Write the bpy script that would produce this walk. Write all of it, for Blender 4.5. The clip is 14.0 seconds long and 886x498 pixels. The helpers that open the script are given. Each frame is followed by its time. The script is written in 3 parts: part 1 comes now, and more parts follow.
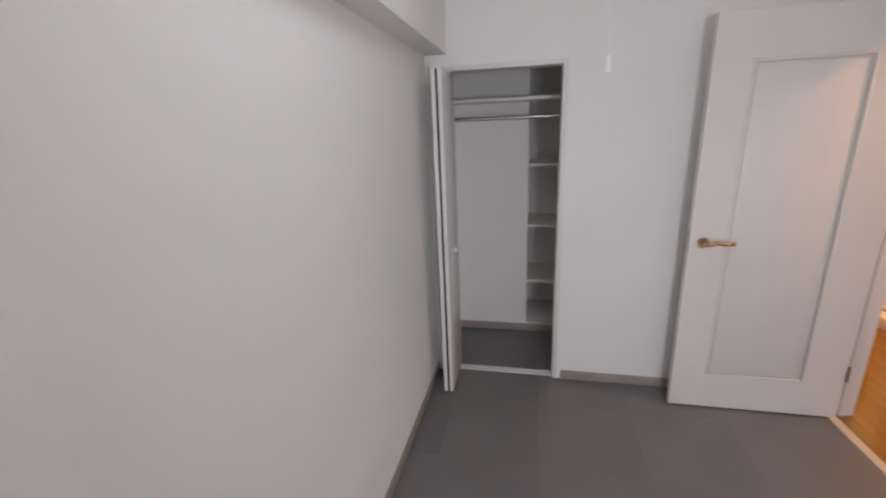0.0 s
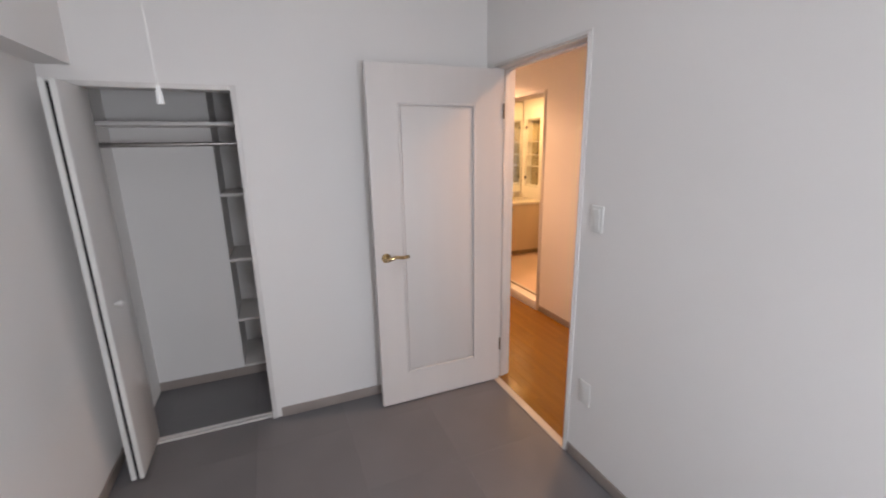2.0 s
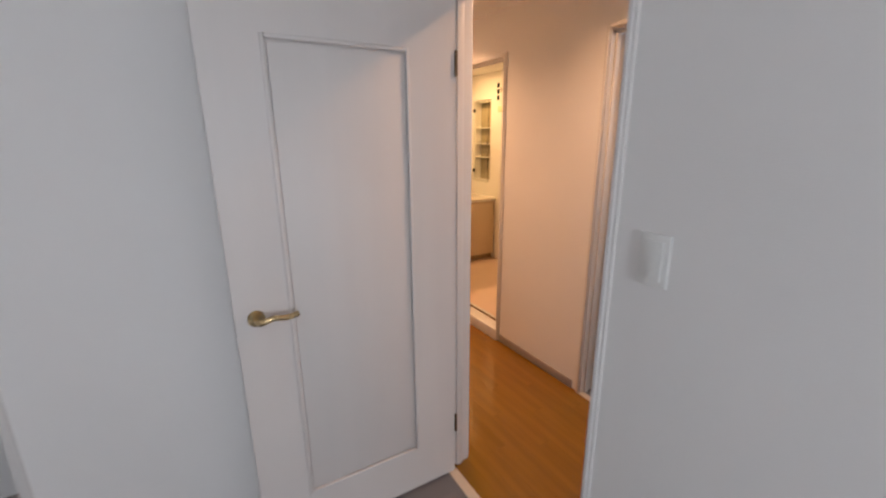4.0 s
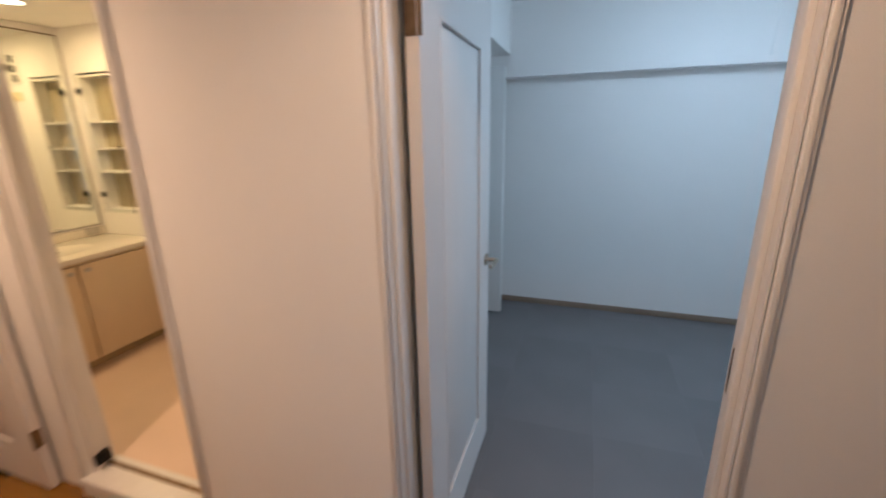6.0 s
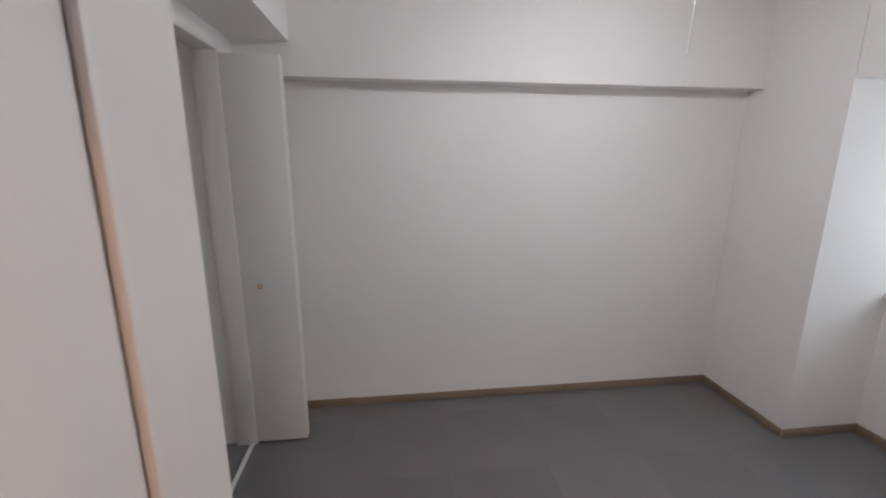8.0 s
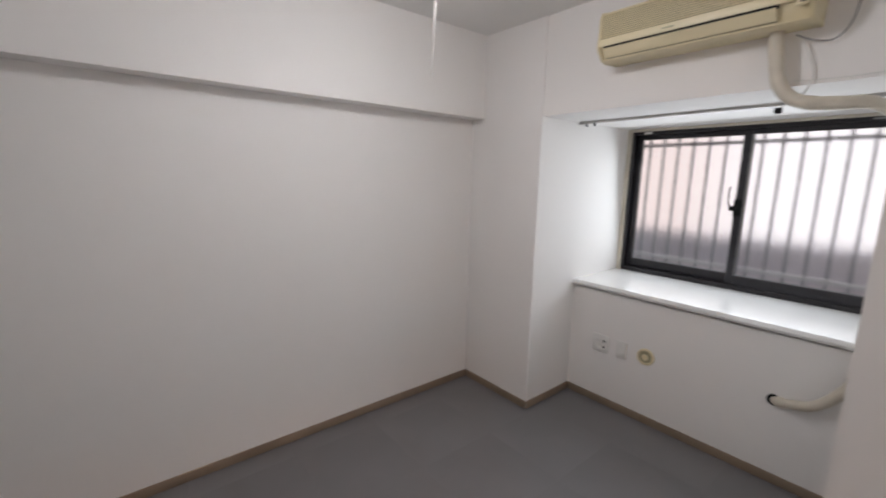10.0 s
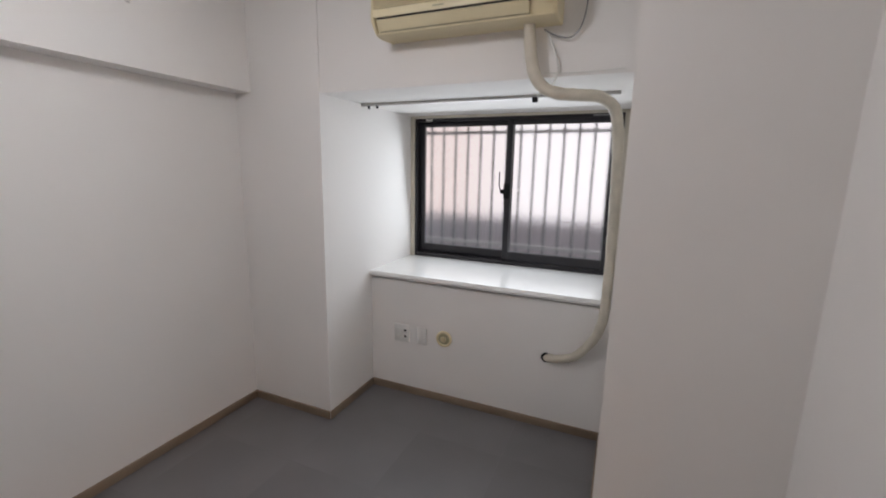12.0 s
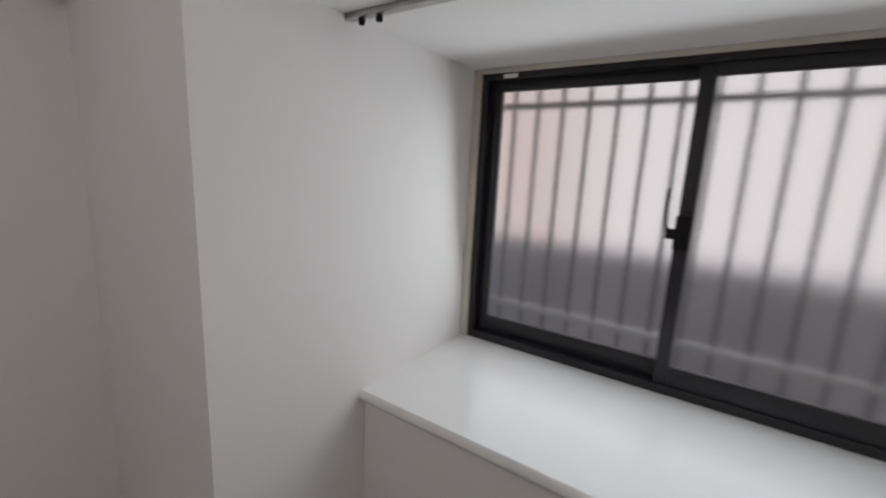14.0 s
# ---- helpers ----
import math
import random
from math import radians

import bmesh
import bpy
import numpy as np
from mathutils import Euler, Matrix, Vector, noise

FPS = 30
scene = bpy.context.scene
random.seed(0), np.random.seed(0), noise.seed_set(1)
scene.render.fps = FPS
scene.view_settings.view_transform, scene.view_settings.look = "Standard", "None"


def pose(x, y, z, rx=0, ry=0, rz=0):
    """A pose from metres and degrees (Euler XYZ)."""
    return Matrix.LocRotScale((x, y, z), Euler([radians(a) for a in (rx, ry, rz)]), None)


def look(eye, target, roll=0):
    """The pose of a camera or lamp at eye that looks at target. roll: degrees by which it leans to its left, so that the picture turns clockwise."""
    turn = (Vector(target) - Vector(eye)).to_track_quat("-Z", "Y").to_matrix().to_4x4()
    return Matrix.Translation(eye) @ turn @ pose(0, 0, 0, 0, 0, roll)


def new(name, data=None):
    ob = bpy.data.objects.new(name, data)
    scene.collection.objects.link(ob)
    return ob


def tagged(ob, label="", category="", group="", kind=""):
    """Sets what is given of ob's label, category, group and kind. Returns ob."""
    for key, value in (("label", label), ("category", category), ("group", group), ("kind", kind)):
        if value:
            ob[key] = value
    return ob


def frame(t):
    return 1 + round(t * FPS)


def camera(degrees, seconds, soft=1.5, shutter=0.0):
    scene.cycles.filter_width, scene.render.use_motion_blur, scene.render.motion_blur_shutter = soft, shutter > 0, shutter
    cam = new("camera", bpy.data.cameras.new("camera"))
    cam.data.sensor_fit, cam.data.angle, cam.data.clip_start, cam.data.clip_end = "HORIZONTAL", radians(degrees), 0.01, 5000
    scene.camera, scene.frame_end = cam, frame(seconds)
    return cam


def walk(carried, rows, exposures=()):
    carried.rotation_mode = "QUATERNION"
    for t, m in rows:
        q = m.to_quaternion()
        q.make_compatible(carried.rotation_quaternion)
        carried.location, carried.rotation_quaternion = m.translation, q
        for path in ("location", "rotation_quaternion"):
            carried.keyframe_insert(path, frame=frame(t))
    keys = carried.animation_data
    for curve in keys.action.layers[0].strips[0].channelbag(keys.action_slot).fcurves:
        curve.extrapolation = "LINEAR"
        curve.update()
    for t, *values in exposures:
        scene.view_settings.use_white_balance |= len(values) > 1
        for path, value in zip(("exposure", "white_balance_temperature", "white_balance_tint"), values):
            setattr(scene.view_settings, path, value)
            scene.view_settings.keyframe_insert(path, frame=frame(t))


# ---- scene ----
cam = camera(93.8, 14.0, soft=1.9, shutter=0.4)
PATH = [
    (0, (-0.155, -5.293, 1.56), (-2.03, -5.707, 0.997), -2.4),
    (0.5, (-0.14, -5.213, 1.566), (-2.066, -5.338, 1.043), -2.0),
    (1, (-0.151, -5.151, 1.582), (-2.073, -4.924, 1.074), -1.6),
    (1.5, (-0.152, -5.085, 1.578), (-2.019, -4.556, 1.09), -1.2),
    (2, (-0.146, -5.015, 1.567), (-1.942, -4.278, 1.085), -1.0),
    (2.5, (-0.162, -4.947, 1.557), (-1.903, -4.096, 1.063), -0.8),
    (2.7, (-0.205, -4.926, 1.549), (-1.927, -4.041, 1.047), -0.8),
    (4.8, (-1.582, -4.235, 1.495), (-3.129, -3.098, 0.936), 0.8),
    (5, (-1.689, -4.158, 1.493), (-3.136, -2.902, 0.92), 0.5),
    (5.5, (-1.917, -3.905, 1.493), (-3.014, -2.329, 0.935), -0.5),
    (6, (-2.054, -3.619, 1.503), (-2.677, -1.799, 0.954), -1.1),
    (6.5, (-2.157, -3.285, 1.5), (-2.355, -1.372, 0.949), -0.8),
    (7, (-2.178, -2.996, 1.485), (-2.19, -1.063, 0.973), -0.3),
    (7.2, (-2.165, -2.857, 1.489), (-2.137, -0.917, 1.008), -0.2),
    (9.3, (-2.209, -2.253, 1.514), (-1.368, -0.477, 1.142), 0.8),
    (9.5, (-2.178, -2.256, 1.513), (-1.22, -0.54, 1.143), 0.9),
    (10, (-2.105, -2.281, 1.51), (-0.858, -0.757, 1.16), 1.1),
    (10.5, (-2.03, -2.295, 1.521), (-0.542, -1.004, 1.178), 1.1),
    (11, (-1.994, -2.317, 1.522), (-0.34, -1.244, 1.184), 1.2),
    (11.5, (-1.975, -2.297, 1.514), (-0.226, -1.393, 1.165), 1.0),
    (12, (-1.881, -2.178, 1.486), (-0.077, -1.403, 1.108), 1.1),
    (12.5, (-1.573, -2.017, 1.478), (0.234, -1.262, 1.075), 0.5),
    (13, (-1.204, -1.833, 1.467), (0.608, -1.083, 1.076), 1.1),
    (13.5, (-0.82, -1.673, 1.486), (0.983, -0.892, 1.114), 1.6),
    (14, (-0.461, -1.527, 1.502), (1.169, -0.434, 1.117), 2.8),
]
EXPOSURE = [(0.0, -0.08, 6650, 14), (1.2, -0.02, 6600, 14), (2.7, 0.0, 6450, 12), (4.8, -0.46, 6100, 10), (5.2, -0.42, 5900, 8), (5.6, -0.3, 5550, 5),
            (6.1, -0.3, 4850, -3), (6.6, -0.3, 4600, -6), (7.2, -0.27, 5600, 6), (9.3, -0.26, 6950, 15), (10.2, -0.36, 6950, 15), (12.3, -0.5, 6950, 15), (13.3, -0.8, 6800, 13), (14.0, -1.03, 7050, 15)]
walk(cam, [(t, look(eye, target, roll)) for t, eye, target, roll in PATH], EXPOSURE)

# ---- world and light ----
world = bpy.data.worlds.new("sky")
scene.world = world
world.use_nodes = True
wn = world.node_tree
sky = wn.nodes.new("ShaderNodeTexSky")
sky.sky_type = "NISHITA"
sky.sun_disc = False
sky.sun_elevation, sky.sun_rotation = radians(38), radians(140)
wn.links.new(sky.outputs[0], wn.nodes["Background"].inputs[0])
wn.nodes["Background"].inputs[1].default_value = 0.15

WARM, WARM_WASH = (1.0, 0.53, 0.265), (1.0, 0.57, 0.22)
WASH_WATTS, SKY_GLOW = 13.0, 1.75
FIRST_WINDOW_WATTS, WINDOW_WATTS, LAMP_WATTS_A, LAMP_WATTS_B = 21.5, 9.5, 4.5, 15.0
DAYLIGHT, PANE_LIGHT, LAMP_WHITE = (0.86, 0.92, 1.0), (0.76, 0.89, 1.0), (0.87, 0.925, 1.0)


def lamp(name, place, watts, size, colour, spread=180):
    data = bpy.data.lights.new(name, "AREA")
    data.shape, data.size, data.energy, data.color, data.spread = "DISK", size, watts, colour, radians(spread)
    ob = new(name, data)
    ob.matrix_world = pose(*place)
    return ob


for x, watts in ((-2.12, 9.5), (-3.85, 15.0)):
    lamp("hall_light", (x, -3.17, 2.280), watts, 0.09, WARM, 138)
lamp("wash_light", (-4.98, -2.03, 2.188), WASH_WATTS, 0.11, WARM_WASH)



def window_light(name, place, turn, wide, high, watts, spread, colour=DAYLIGHT):
    """Daylight scattered into a room through the opening of its frosted window."""
    data = bpy.data.lights.new(name, "AREA")
    data.shape, data.size, data.size_y, data.energy, data.color, data.spread = "RECTANGLE", wide, high, watts, colour, radians(spread)
    ob = new(name, data)
    ob.matrix_world = pose(*place, *turn)
    return ob


# an area lamp shines along its own -z; turned to look into the rooms
window_light("first_window_light", (1.30, -4.60, 1.35), (74, 0, 90), 0.48, 0.56, FIRST_WINDOW_WATTS, 150)
window_light("second_window_light", (0.90, -1.40, 1.37), (80, 0, 90), 1.28, 0.78, WINDOW_WATTS, 170, PANE_LIGHT)
# the rooms' ceiling lamps
LAMP_A, LAMP_B = (-0.99, -5.17), (-1.30, -1.232)
for name, (x, y), z, watts in (("first_room_light", LAMP_A, 2.235, LAMP_WATTS_A), ("second_room_light", LAMP_B, 2.225, LAMP_WATTS_B)):
    data = bpy.data.lights.new(name, "POINT")
    data.energy, data.color, data.shadow_soft_size = watts, LAMP_WHITE, 0.07
    new(name, data).location = (x, y, z)
lamp("second_room_downlight", (*LAMP_B, 2.300), 5.0, 0.40, LAMP_WHITE)

# ---- materials ----


def material(name, base, rough=0.6, metal=0.0, tone=0.06, tone_scale=1.2, grain=0.0, grain_scale=180.0,
             stretch=(1, 1, 1), spec=0.5, second=None, per_object=0.0):
    m = bpy.data.materials.new(name)
    m.use_nodes = True
    t = m.node_tree
    b = t.nodes["Principled BSDF"]
    b.inputs["Roughness"].default_value = rough
    b.inputs["Metallic"].default_value = metal
    b.inputs["Specular IOR Level"].default_value = spec
    co = t.nodes.new("ShaderNodeTexCoord")
    mp = t.nodes.new("ShaderNodeMapping")
    mp.inputs["Scale"].default_value = stretch
    t.links.new(co.outputs["Object"], mp.inputs[0])
    n1 = t.nodes.new("ShaderNodeTexNoise")
    n1.inputs["Scale"].default_value, n1.inputs["Detail"].default_value = tone_scale, 6
    t.links.new(mp.outputs[0], n1.inputs["Vector"])
    mix = t.nodes.new("ShaderNodeMix")
    mix.data_type = "RGBA"
    lo = second or [c * (1 - tone) for c in base]
    hi = base if second else [min(1, c * (1 + tone * 0.6)) for c in base]
    mix.inputs["A"].default_value = (*lo, 1)
    mix.inputs["B"].default_value = (*hi, 1)
    ramp = t.nodes.new("ShaderNodeMapRange")
    ramp.inputs["From Min"].default_value, ramp.inputs["From Max"].default_value = 0.3, 0.7
    t.links.new(n1.outputs[0], ramp.inputs[0])
    t.links.new(ramp.outputs[0], mix.inputs["Factor"])
    colour = mix.outputs["Result"]
    if per_object:
        info = t.nodes.new("ShaderNodeObjectInfo")
        hsv = t.nodes.new("ShaderNodeHueSaturation")
        mr = t.nodes.new("ShaderNodeMapRange")
        mr.inputs["To Min"].default_value, mr.inputs["To Max"].default_value = 1 - per_object, 1 + per_object
        t.links.new(info.outputs["Random"], mr.inputs[0])
        t.links.new(mr.outputs[0], hsv.inputs["Value"])
        t.links.new(colour, hsv.inputs["Color"])
        colour = hsv.outputs[0]
    t.links.new(colour, b.inputs["Base Color"])
    if grain:
        n2 = t.nodes.new("ShaderNodeTexNoise")
        n2.inputs["Scale"].default_value, n2.inputs["Detail"].default_value = grain_scale, 3
        t.links.new(mp.outputs[0], n2.inputs["Vector"])
        bump = t.nodes.new("ShaderNodeBump")
        bump.inputs["Strength"].default_value, bump.inputs["Distance"].default_value = grain, 0.002
        t.links.new(n2.outputs[0], bump.inputs["Height"])
        t.links.new(bump.outputs[0], b.inputs["Normal"])
        rr = t.nodes.new("ShaderNodeMapRange")
        rr.inputs["To Min"].default_value, rr.inputs["To Max"].default_value = max(0.02, rough - 0.06), min(1, rough + 0.08)
        t.links.new(n1.outputs[0], rr.inputs[0])
        t.links.new(rr.outputs[0], b.inputs["Roughness"])
    return m


def glowing(name, colour, strength):
    m = bpy.data.materials.new(name)
    m.use_nodes = True
    t = m.node_tree
    t.nodes.remove(t.nodes["Principled BSDF"])
    e = t.nodes.new("ShaderNodeEmission")
    e.inputs[0].default_value, e.inputs[1].default_value = (*colour, 1), strength
    t.links.new(e.outputs[0], t.nodes["Material Output"].inputs[0])
    return m


def glass(name, rough, colour=(1, 1, 1), bump=0.0, bump_scale=120.0):
    m = bpy.data.materials.new(name)
    m.use_nodes = True
    t = m.node_tree
    b = t.nodes["Principled BSDF"]
    b.inputs["Base Color"].default_value = (*colour, 1)
    b.inputs["Transmission Weight"].default_value = 1
    b.inputs["Roughness"].default_value = rough
    b.inputs["IOR"].default_value = 1.45
    if bump:
        co = t.nodes.new("ShaderNodeTexCoord")
        v = t.nodes.new("ShaderNodeTexVoronoi")
        v.inputs["Scale"].default_value = bump_scale
        t.links.new(co.outputs["Object"], v.inputs["Vector"])
        bp = t.nodes.new("ShaderNodeBump")
        bp.inputs["Strength"].default_value, bp.inputs["Distance"].default_value = bump, 0.002
        t.links.new(v.outputs["Distance"], bp.inputs["Height"])
        t.links.new(bp.outputs[0], b.inputs["Normal"])
    return m


PAPER = material("wallpaper_white", (0.895, 0.87, 0.845), 0.75, tone=0.03, tone_scale=0.8, grain=0.25, grain_scale=320, spec=0.3)
CEIL = material("ceiling_paper", (0.84, 0.83, 0.81), 0.85, tone=0.03, grain=0.3, grain_scale=220, spec=0.2)
PAINT = material("white_trim", (0.78, 0.75, 0.72), 0.38, tone=0.04, tone_scale=3, grain=0.03, grain_scale=60, stretch=(8, 8, 0.6))
LEAF = material("glossy_white_leaf", (0.80, 0.78, 0.755), 0.17, tone=0.03, tone_scale=2, grain=0.012, grain_scale=30)
DOOR = material("door_foil", (0.77, 0.73, 0.70), 0.45, tone=0.015, tone_scale=2.0, grain=0.03, grain_scale=70, stretch=(9, 9, 0.5))
BASE_A = material("skirting_taupe", (0.36, 0.31, 0.28), 0.5, tone=0.12, tone_scale=5, grain=0.08, grain_scale=60)
BASE_B = material("skirting_brown", (0.29, 0.215, 0.155), 0.5, tone=0.15, tone_scale=5, grain=0.08, grain_scale=60)
VINYL = material("grey_floor_tile", (0.178, 0.170, 0.176), 0.38, tone=0.10, tone_scale=2.0, grain=0.12, grain_scale=420, per_object=0.045)
WOOD = material("orange_floor_board", (0.27, 0.125, 0.010), 0.12, second=(0.215, 0.095, 0.007), tone_scale=3.0, grain=0.05,
                grain_scale=40, stretch=(0.5, 6, 6), per_object=0.05)
LINO = material("washroom_vinyl", (0.76, 0.58, 0.46), 0.4, tone=0.05, tone_scale=3, grain=0.05, grain_scale=200)
THRESH = material("threshold_strip", (0.70, 0.58, 0.45), 0.4, tone=0.08, tone_scale=6, grain=0.05)
BRASS = material("worn_brass", (0.58, 0.43, 0.23), 0.26, metal=1.0, tone=0.25, tone_scale=25, grain=0.03)
DULL = material("dull_nickel", (0.42, 0.37, 0.30), 0.3, metal=1.0, tone=0.2, tone_scale=25, grain=0.03)
STEEL = material("brushed_steel", (0.50, 0.48, 0.46), 0.32, metal=1.0, tone=0.1, tone_scale=20, grain=0.03)
BRONZE = material("dark_bronze", (0.22, 0.15, 0.09), 0.4, metal=0.8, tone=0.2, tone_scale=30)
BLACK = material("black_aluminium", (0.024, 0.022, 0.026), 0.38, metal=0.2, tone=0.2, tone_scale=6, grain=0.04)
DARK = material("black_plastic", (0.012, 0.012, 0.012), 0.6, tone=0.1, spec=0.15)
PLASTIC = material("white_plastic", (0.83, 0.82, 0.79), 0.35, tone=0.03, tone_scale=8)
CREAM = material("yellowed_plastic", (0.79, 0.69, 0.46), 0.42, tone=0.07, tone_scale=4, grain=0.02)
TAPE = material("wrapped_pipe_tape", (0.66, 0.60, 0.50), 0.55, tone=0.12, tone_scale=14, grain=0.2, grain_scale=90)
SILL = material("window_sill_gloss", (0.80, 0.79, 0.77), 0.19, tone=0.03, tone_scale=3, grain=0.015, grain_scale=40)
CREAM_TRIM = material("window_trim_cream", (0.62, 0.57, 0.48), 0.5, tone=0.08, tone_scale=5)
VANITY = material("vanity_beige", (0.70, 0.56, 0.38), 0.4, tone=0.05, tone_scale=4, grain=0.05, stretch=(1, 1, 0.3))
TOE = material("toe_kick_brown", (0.44, 0.32, 0.19), 0.5, tone=0.08, tone_scale=5)
COUNTER = material("counter_cream", (0.80, 0.75, 0.66), 0.2, tone=0.03)
PAVING = material("pale_paving", (0.66, 0.64, 0.62), 0.9, tone=0.1, tone_scale=2, grain=0.3, grain_scale=60)
# darker copy of CREAM for shade in the cooler's gaps; also the olive cabinet back
SHADE_CREAM = material("olive_shaded_cream", (0.36, 0.31, 0.19), 0.6, tone=0.15, tone_scale=10)
CAP_GREEN = material("aged_green_plastic", (0.42, 0.39, 0.25), 0.5, tone=0.15, tone_scale=30)
PARAPET = material("pale_render", (0.84, 0.77, 0.77), 0.9, tone=0.2, tone_scale=1.5, grain=0.4, grain_scale=50)
GRILLE = material("grille_aluminium", (0.30, 0.30, 0.31), 0.45, metal=0.3, tone=0.1, tone_scale=10)
FROST = glass("frosted_glass", 0.205, (0.90, 0.90, 0.91), 0.14, 190)
CLEAR = glass("clear_glass", 0.02, (0.95, 0.97, 0.95))
MIRROR = material("mirror_silver", (0.86, 0.88, 0.84), 0.02, metal=1.0, tone=0.01)
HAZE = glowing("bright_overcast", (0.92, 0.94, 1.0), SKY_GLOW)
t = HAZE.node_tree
fade = t.nodes.new("ShaderNodeMapRange")             # glow painted dimmer towards the bottom, for the distance below the haze
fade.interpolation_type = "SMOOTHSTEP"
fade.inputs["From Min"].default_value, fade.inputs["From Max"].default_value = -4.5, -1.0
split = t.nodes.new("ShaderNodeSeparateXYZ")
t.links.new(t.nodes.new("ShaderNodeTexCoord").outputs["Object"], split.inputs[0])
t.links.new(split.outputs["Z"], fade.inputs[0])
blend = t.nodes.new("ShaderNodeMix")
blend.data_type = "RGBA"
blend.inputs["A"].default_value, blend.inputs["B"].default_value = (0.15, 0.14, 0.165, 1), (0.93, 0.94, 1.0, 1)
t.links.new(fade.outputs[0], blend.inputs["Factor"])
side = t.nodes.new("ShaderNodeMapRange")             # glow tinted rosy on the north side, for a facade in the haze
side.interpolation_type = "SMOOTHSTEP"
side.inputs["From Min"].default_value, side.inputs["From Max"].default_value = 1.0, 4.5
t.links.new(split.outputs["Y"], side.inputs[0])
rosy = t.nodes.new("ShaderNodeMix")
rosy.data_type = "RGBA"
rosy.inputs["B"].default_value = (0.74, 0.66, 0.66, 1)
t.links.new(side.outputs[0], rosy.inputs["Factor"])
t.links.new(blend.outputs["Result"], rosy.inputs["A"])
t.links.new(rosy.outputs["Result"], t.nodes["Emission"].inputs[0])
TUBE = glowing("white_lamp_diffuser", (0.93, 0.95, 1.0), 4.0)
BULB = glowing("lamp_diffuser", (1.0, 0.72, 0.42), 14.0)

# ---- building blocks ----
ORIGIN = {}
LAY = Matrix()            # how the pieces now being built are laid into the room


def box(bm, x0, x1, y0, y1, z0, z1, bevel=0.0, seg=2):
    m = Matrix.Translation(((x0 + x1) / 2, (y0 + y1) / 2, (z0 + z1) / 2)) @ Matrix.Diagonal((x1 - x0, y1 - y0, z1 - z0, 1))
    made = bmesh.ops.create_cube(bm, size=1, matrix=m)
    if bevel:
        edges = list({e for v in made["verts"] for e in v.link_edges})
        bmesh.ops.bevel(bm, geom=edges, offset=bevel, segments=seg, affect="EDGES", profile=0.5)
    return bm


def boxes(*rows, bevel=0.0):
    bm = bmesh.new()
    for r in rows:
        box(bm, *r, bevel=bevel)
    return bm


def disc(bm, place, axis, r0, r1, depth, n=24):
    turn = {"x": pose(0, 0, 0, 0, 90, 0), "y": pose(0, 0, 0, 90, 0, 0), "z": Matrix()}[axis]
    bmesh.ops.create_cone(bm, cap_ends=True, segments=n, radius1=r0, radius2=r1, depth=depth, matrix=Matrix.Translation(place) @ turn)
    return bm


def smooth_line(points, steps=8):
    pts = [Vector(p) for p in points]
    pts = [pts[0] * 2 - pts[1]] + pts + [pts[-1] * 2 - pts[-2]]
    out = []
    for i in range(1, len(pts) - 2):
        a, b, c, d = pts[i - 1:i + 3]
        for k in range(steps):
            u = k / steps
            out.append(0.5 * ((2 * b) + (c - a) * u + (2 * a - 5 * b + 4 * c - d) * u * u + (3 * b - a - 3 * c + d) * u ** 3))
    return out + [pts[-2]]


def tube(bm, points, radius, n=12, lumps=0.0, steps=8, flat=1.0):
    line = smooth_line(points, steps) if steps > 1 else [Vector(p) for p in points]
    side, rings = None, []
    for i, p in enumerate(line):
        way = (line[min(i + 1, len(line) - 1)] - line[max(i - 1, 0)]).normalized()
        if side is None:
            side = way.orthogonal().normalized()
        side = (side - way * side.dot(way)).normalized()
        up = way.cross(side)
        r = radius * (1 + lumps * noise.noise(p * 30))
        rings.append([bm.verts.new(p + (side * math.cos(a) * flat + up * math.sin(a)) * r)
                      for a in (2 * math.pi * k / n for k in range(n))])
    for a, b in zip(rings, rings[1:]):
        for k in range(n):
            bm.faces.new((a[k], a[(k + 1) % n], b[(k + 1) % n], b[k]))
    bm.faces.new(rings[0][::-1])
    bm.faces.new(rings[-1])
    return bm


def profile(bm, outline, y0, y1, axis="y"):
    """A closed outline (a, b) drawn out along one axis."""
    def at(a, b, c):
        return {"y": (a, c, b), "x": (c, a, b), "z": (a, b, c)}[axis]
    lo = [bm.verts.new(at(a, b, y0)) for a, b in outline]
    hi = [bm.verts.new(at(a, b, y1)) for a, b in outline]
    n = len(outline)
    for k in range(n):
        bm.faces.new((lo[k], lo[(k + 1) % n], hi[(k + 1) % n], hi[k]))
    bm.faces.new(lo[::-1])
    bm.faces.new(hi)
    bmesh.ops.recalc_face_normals(bm, faces=bm.faces)
    return bm


def mesh_of(name, bm, mat, origin=Vector()):
    bmesh.ops.recalc_face_normals(bm, faces=bm.faces)
    for f in bm.faces:
        f.smooth = True
    for e in bm.edges:
        e.smooth = len(e.link_faces) == 2 and e.calc_face_angle(0) < radians(35)
    bmesh.ops.transform(bm, matrix=Matrix.Translation(-origin) @ LAY, verts=bm.verts)
    me = bpy.data.meshes.new(name)
    bm.to_mesh(me)
    bm.free()
    me.materials.append(mat)
    return me


def thing(name, place, label, category, group=""):
    ob = new(name)
    ob.location = LAY @ Vector(place)
    ob.empty_display_size = 0.05
    ORIGIN[ob] = LAY @ Vector(place)
    return tagged(ob, label, category, group)


def part(name, bm, mat, parent, label=""):
    origin = ORIGIN[parent]
    ob = new(name, mesh_of(name, bm, mat, origin))
    ob.parent = parent
    ORIGIN[ob] = origin
    return tagged(ob, label)


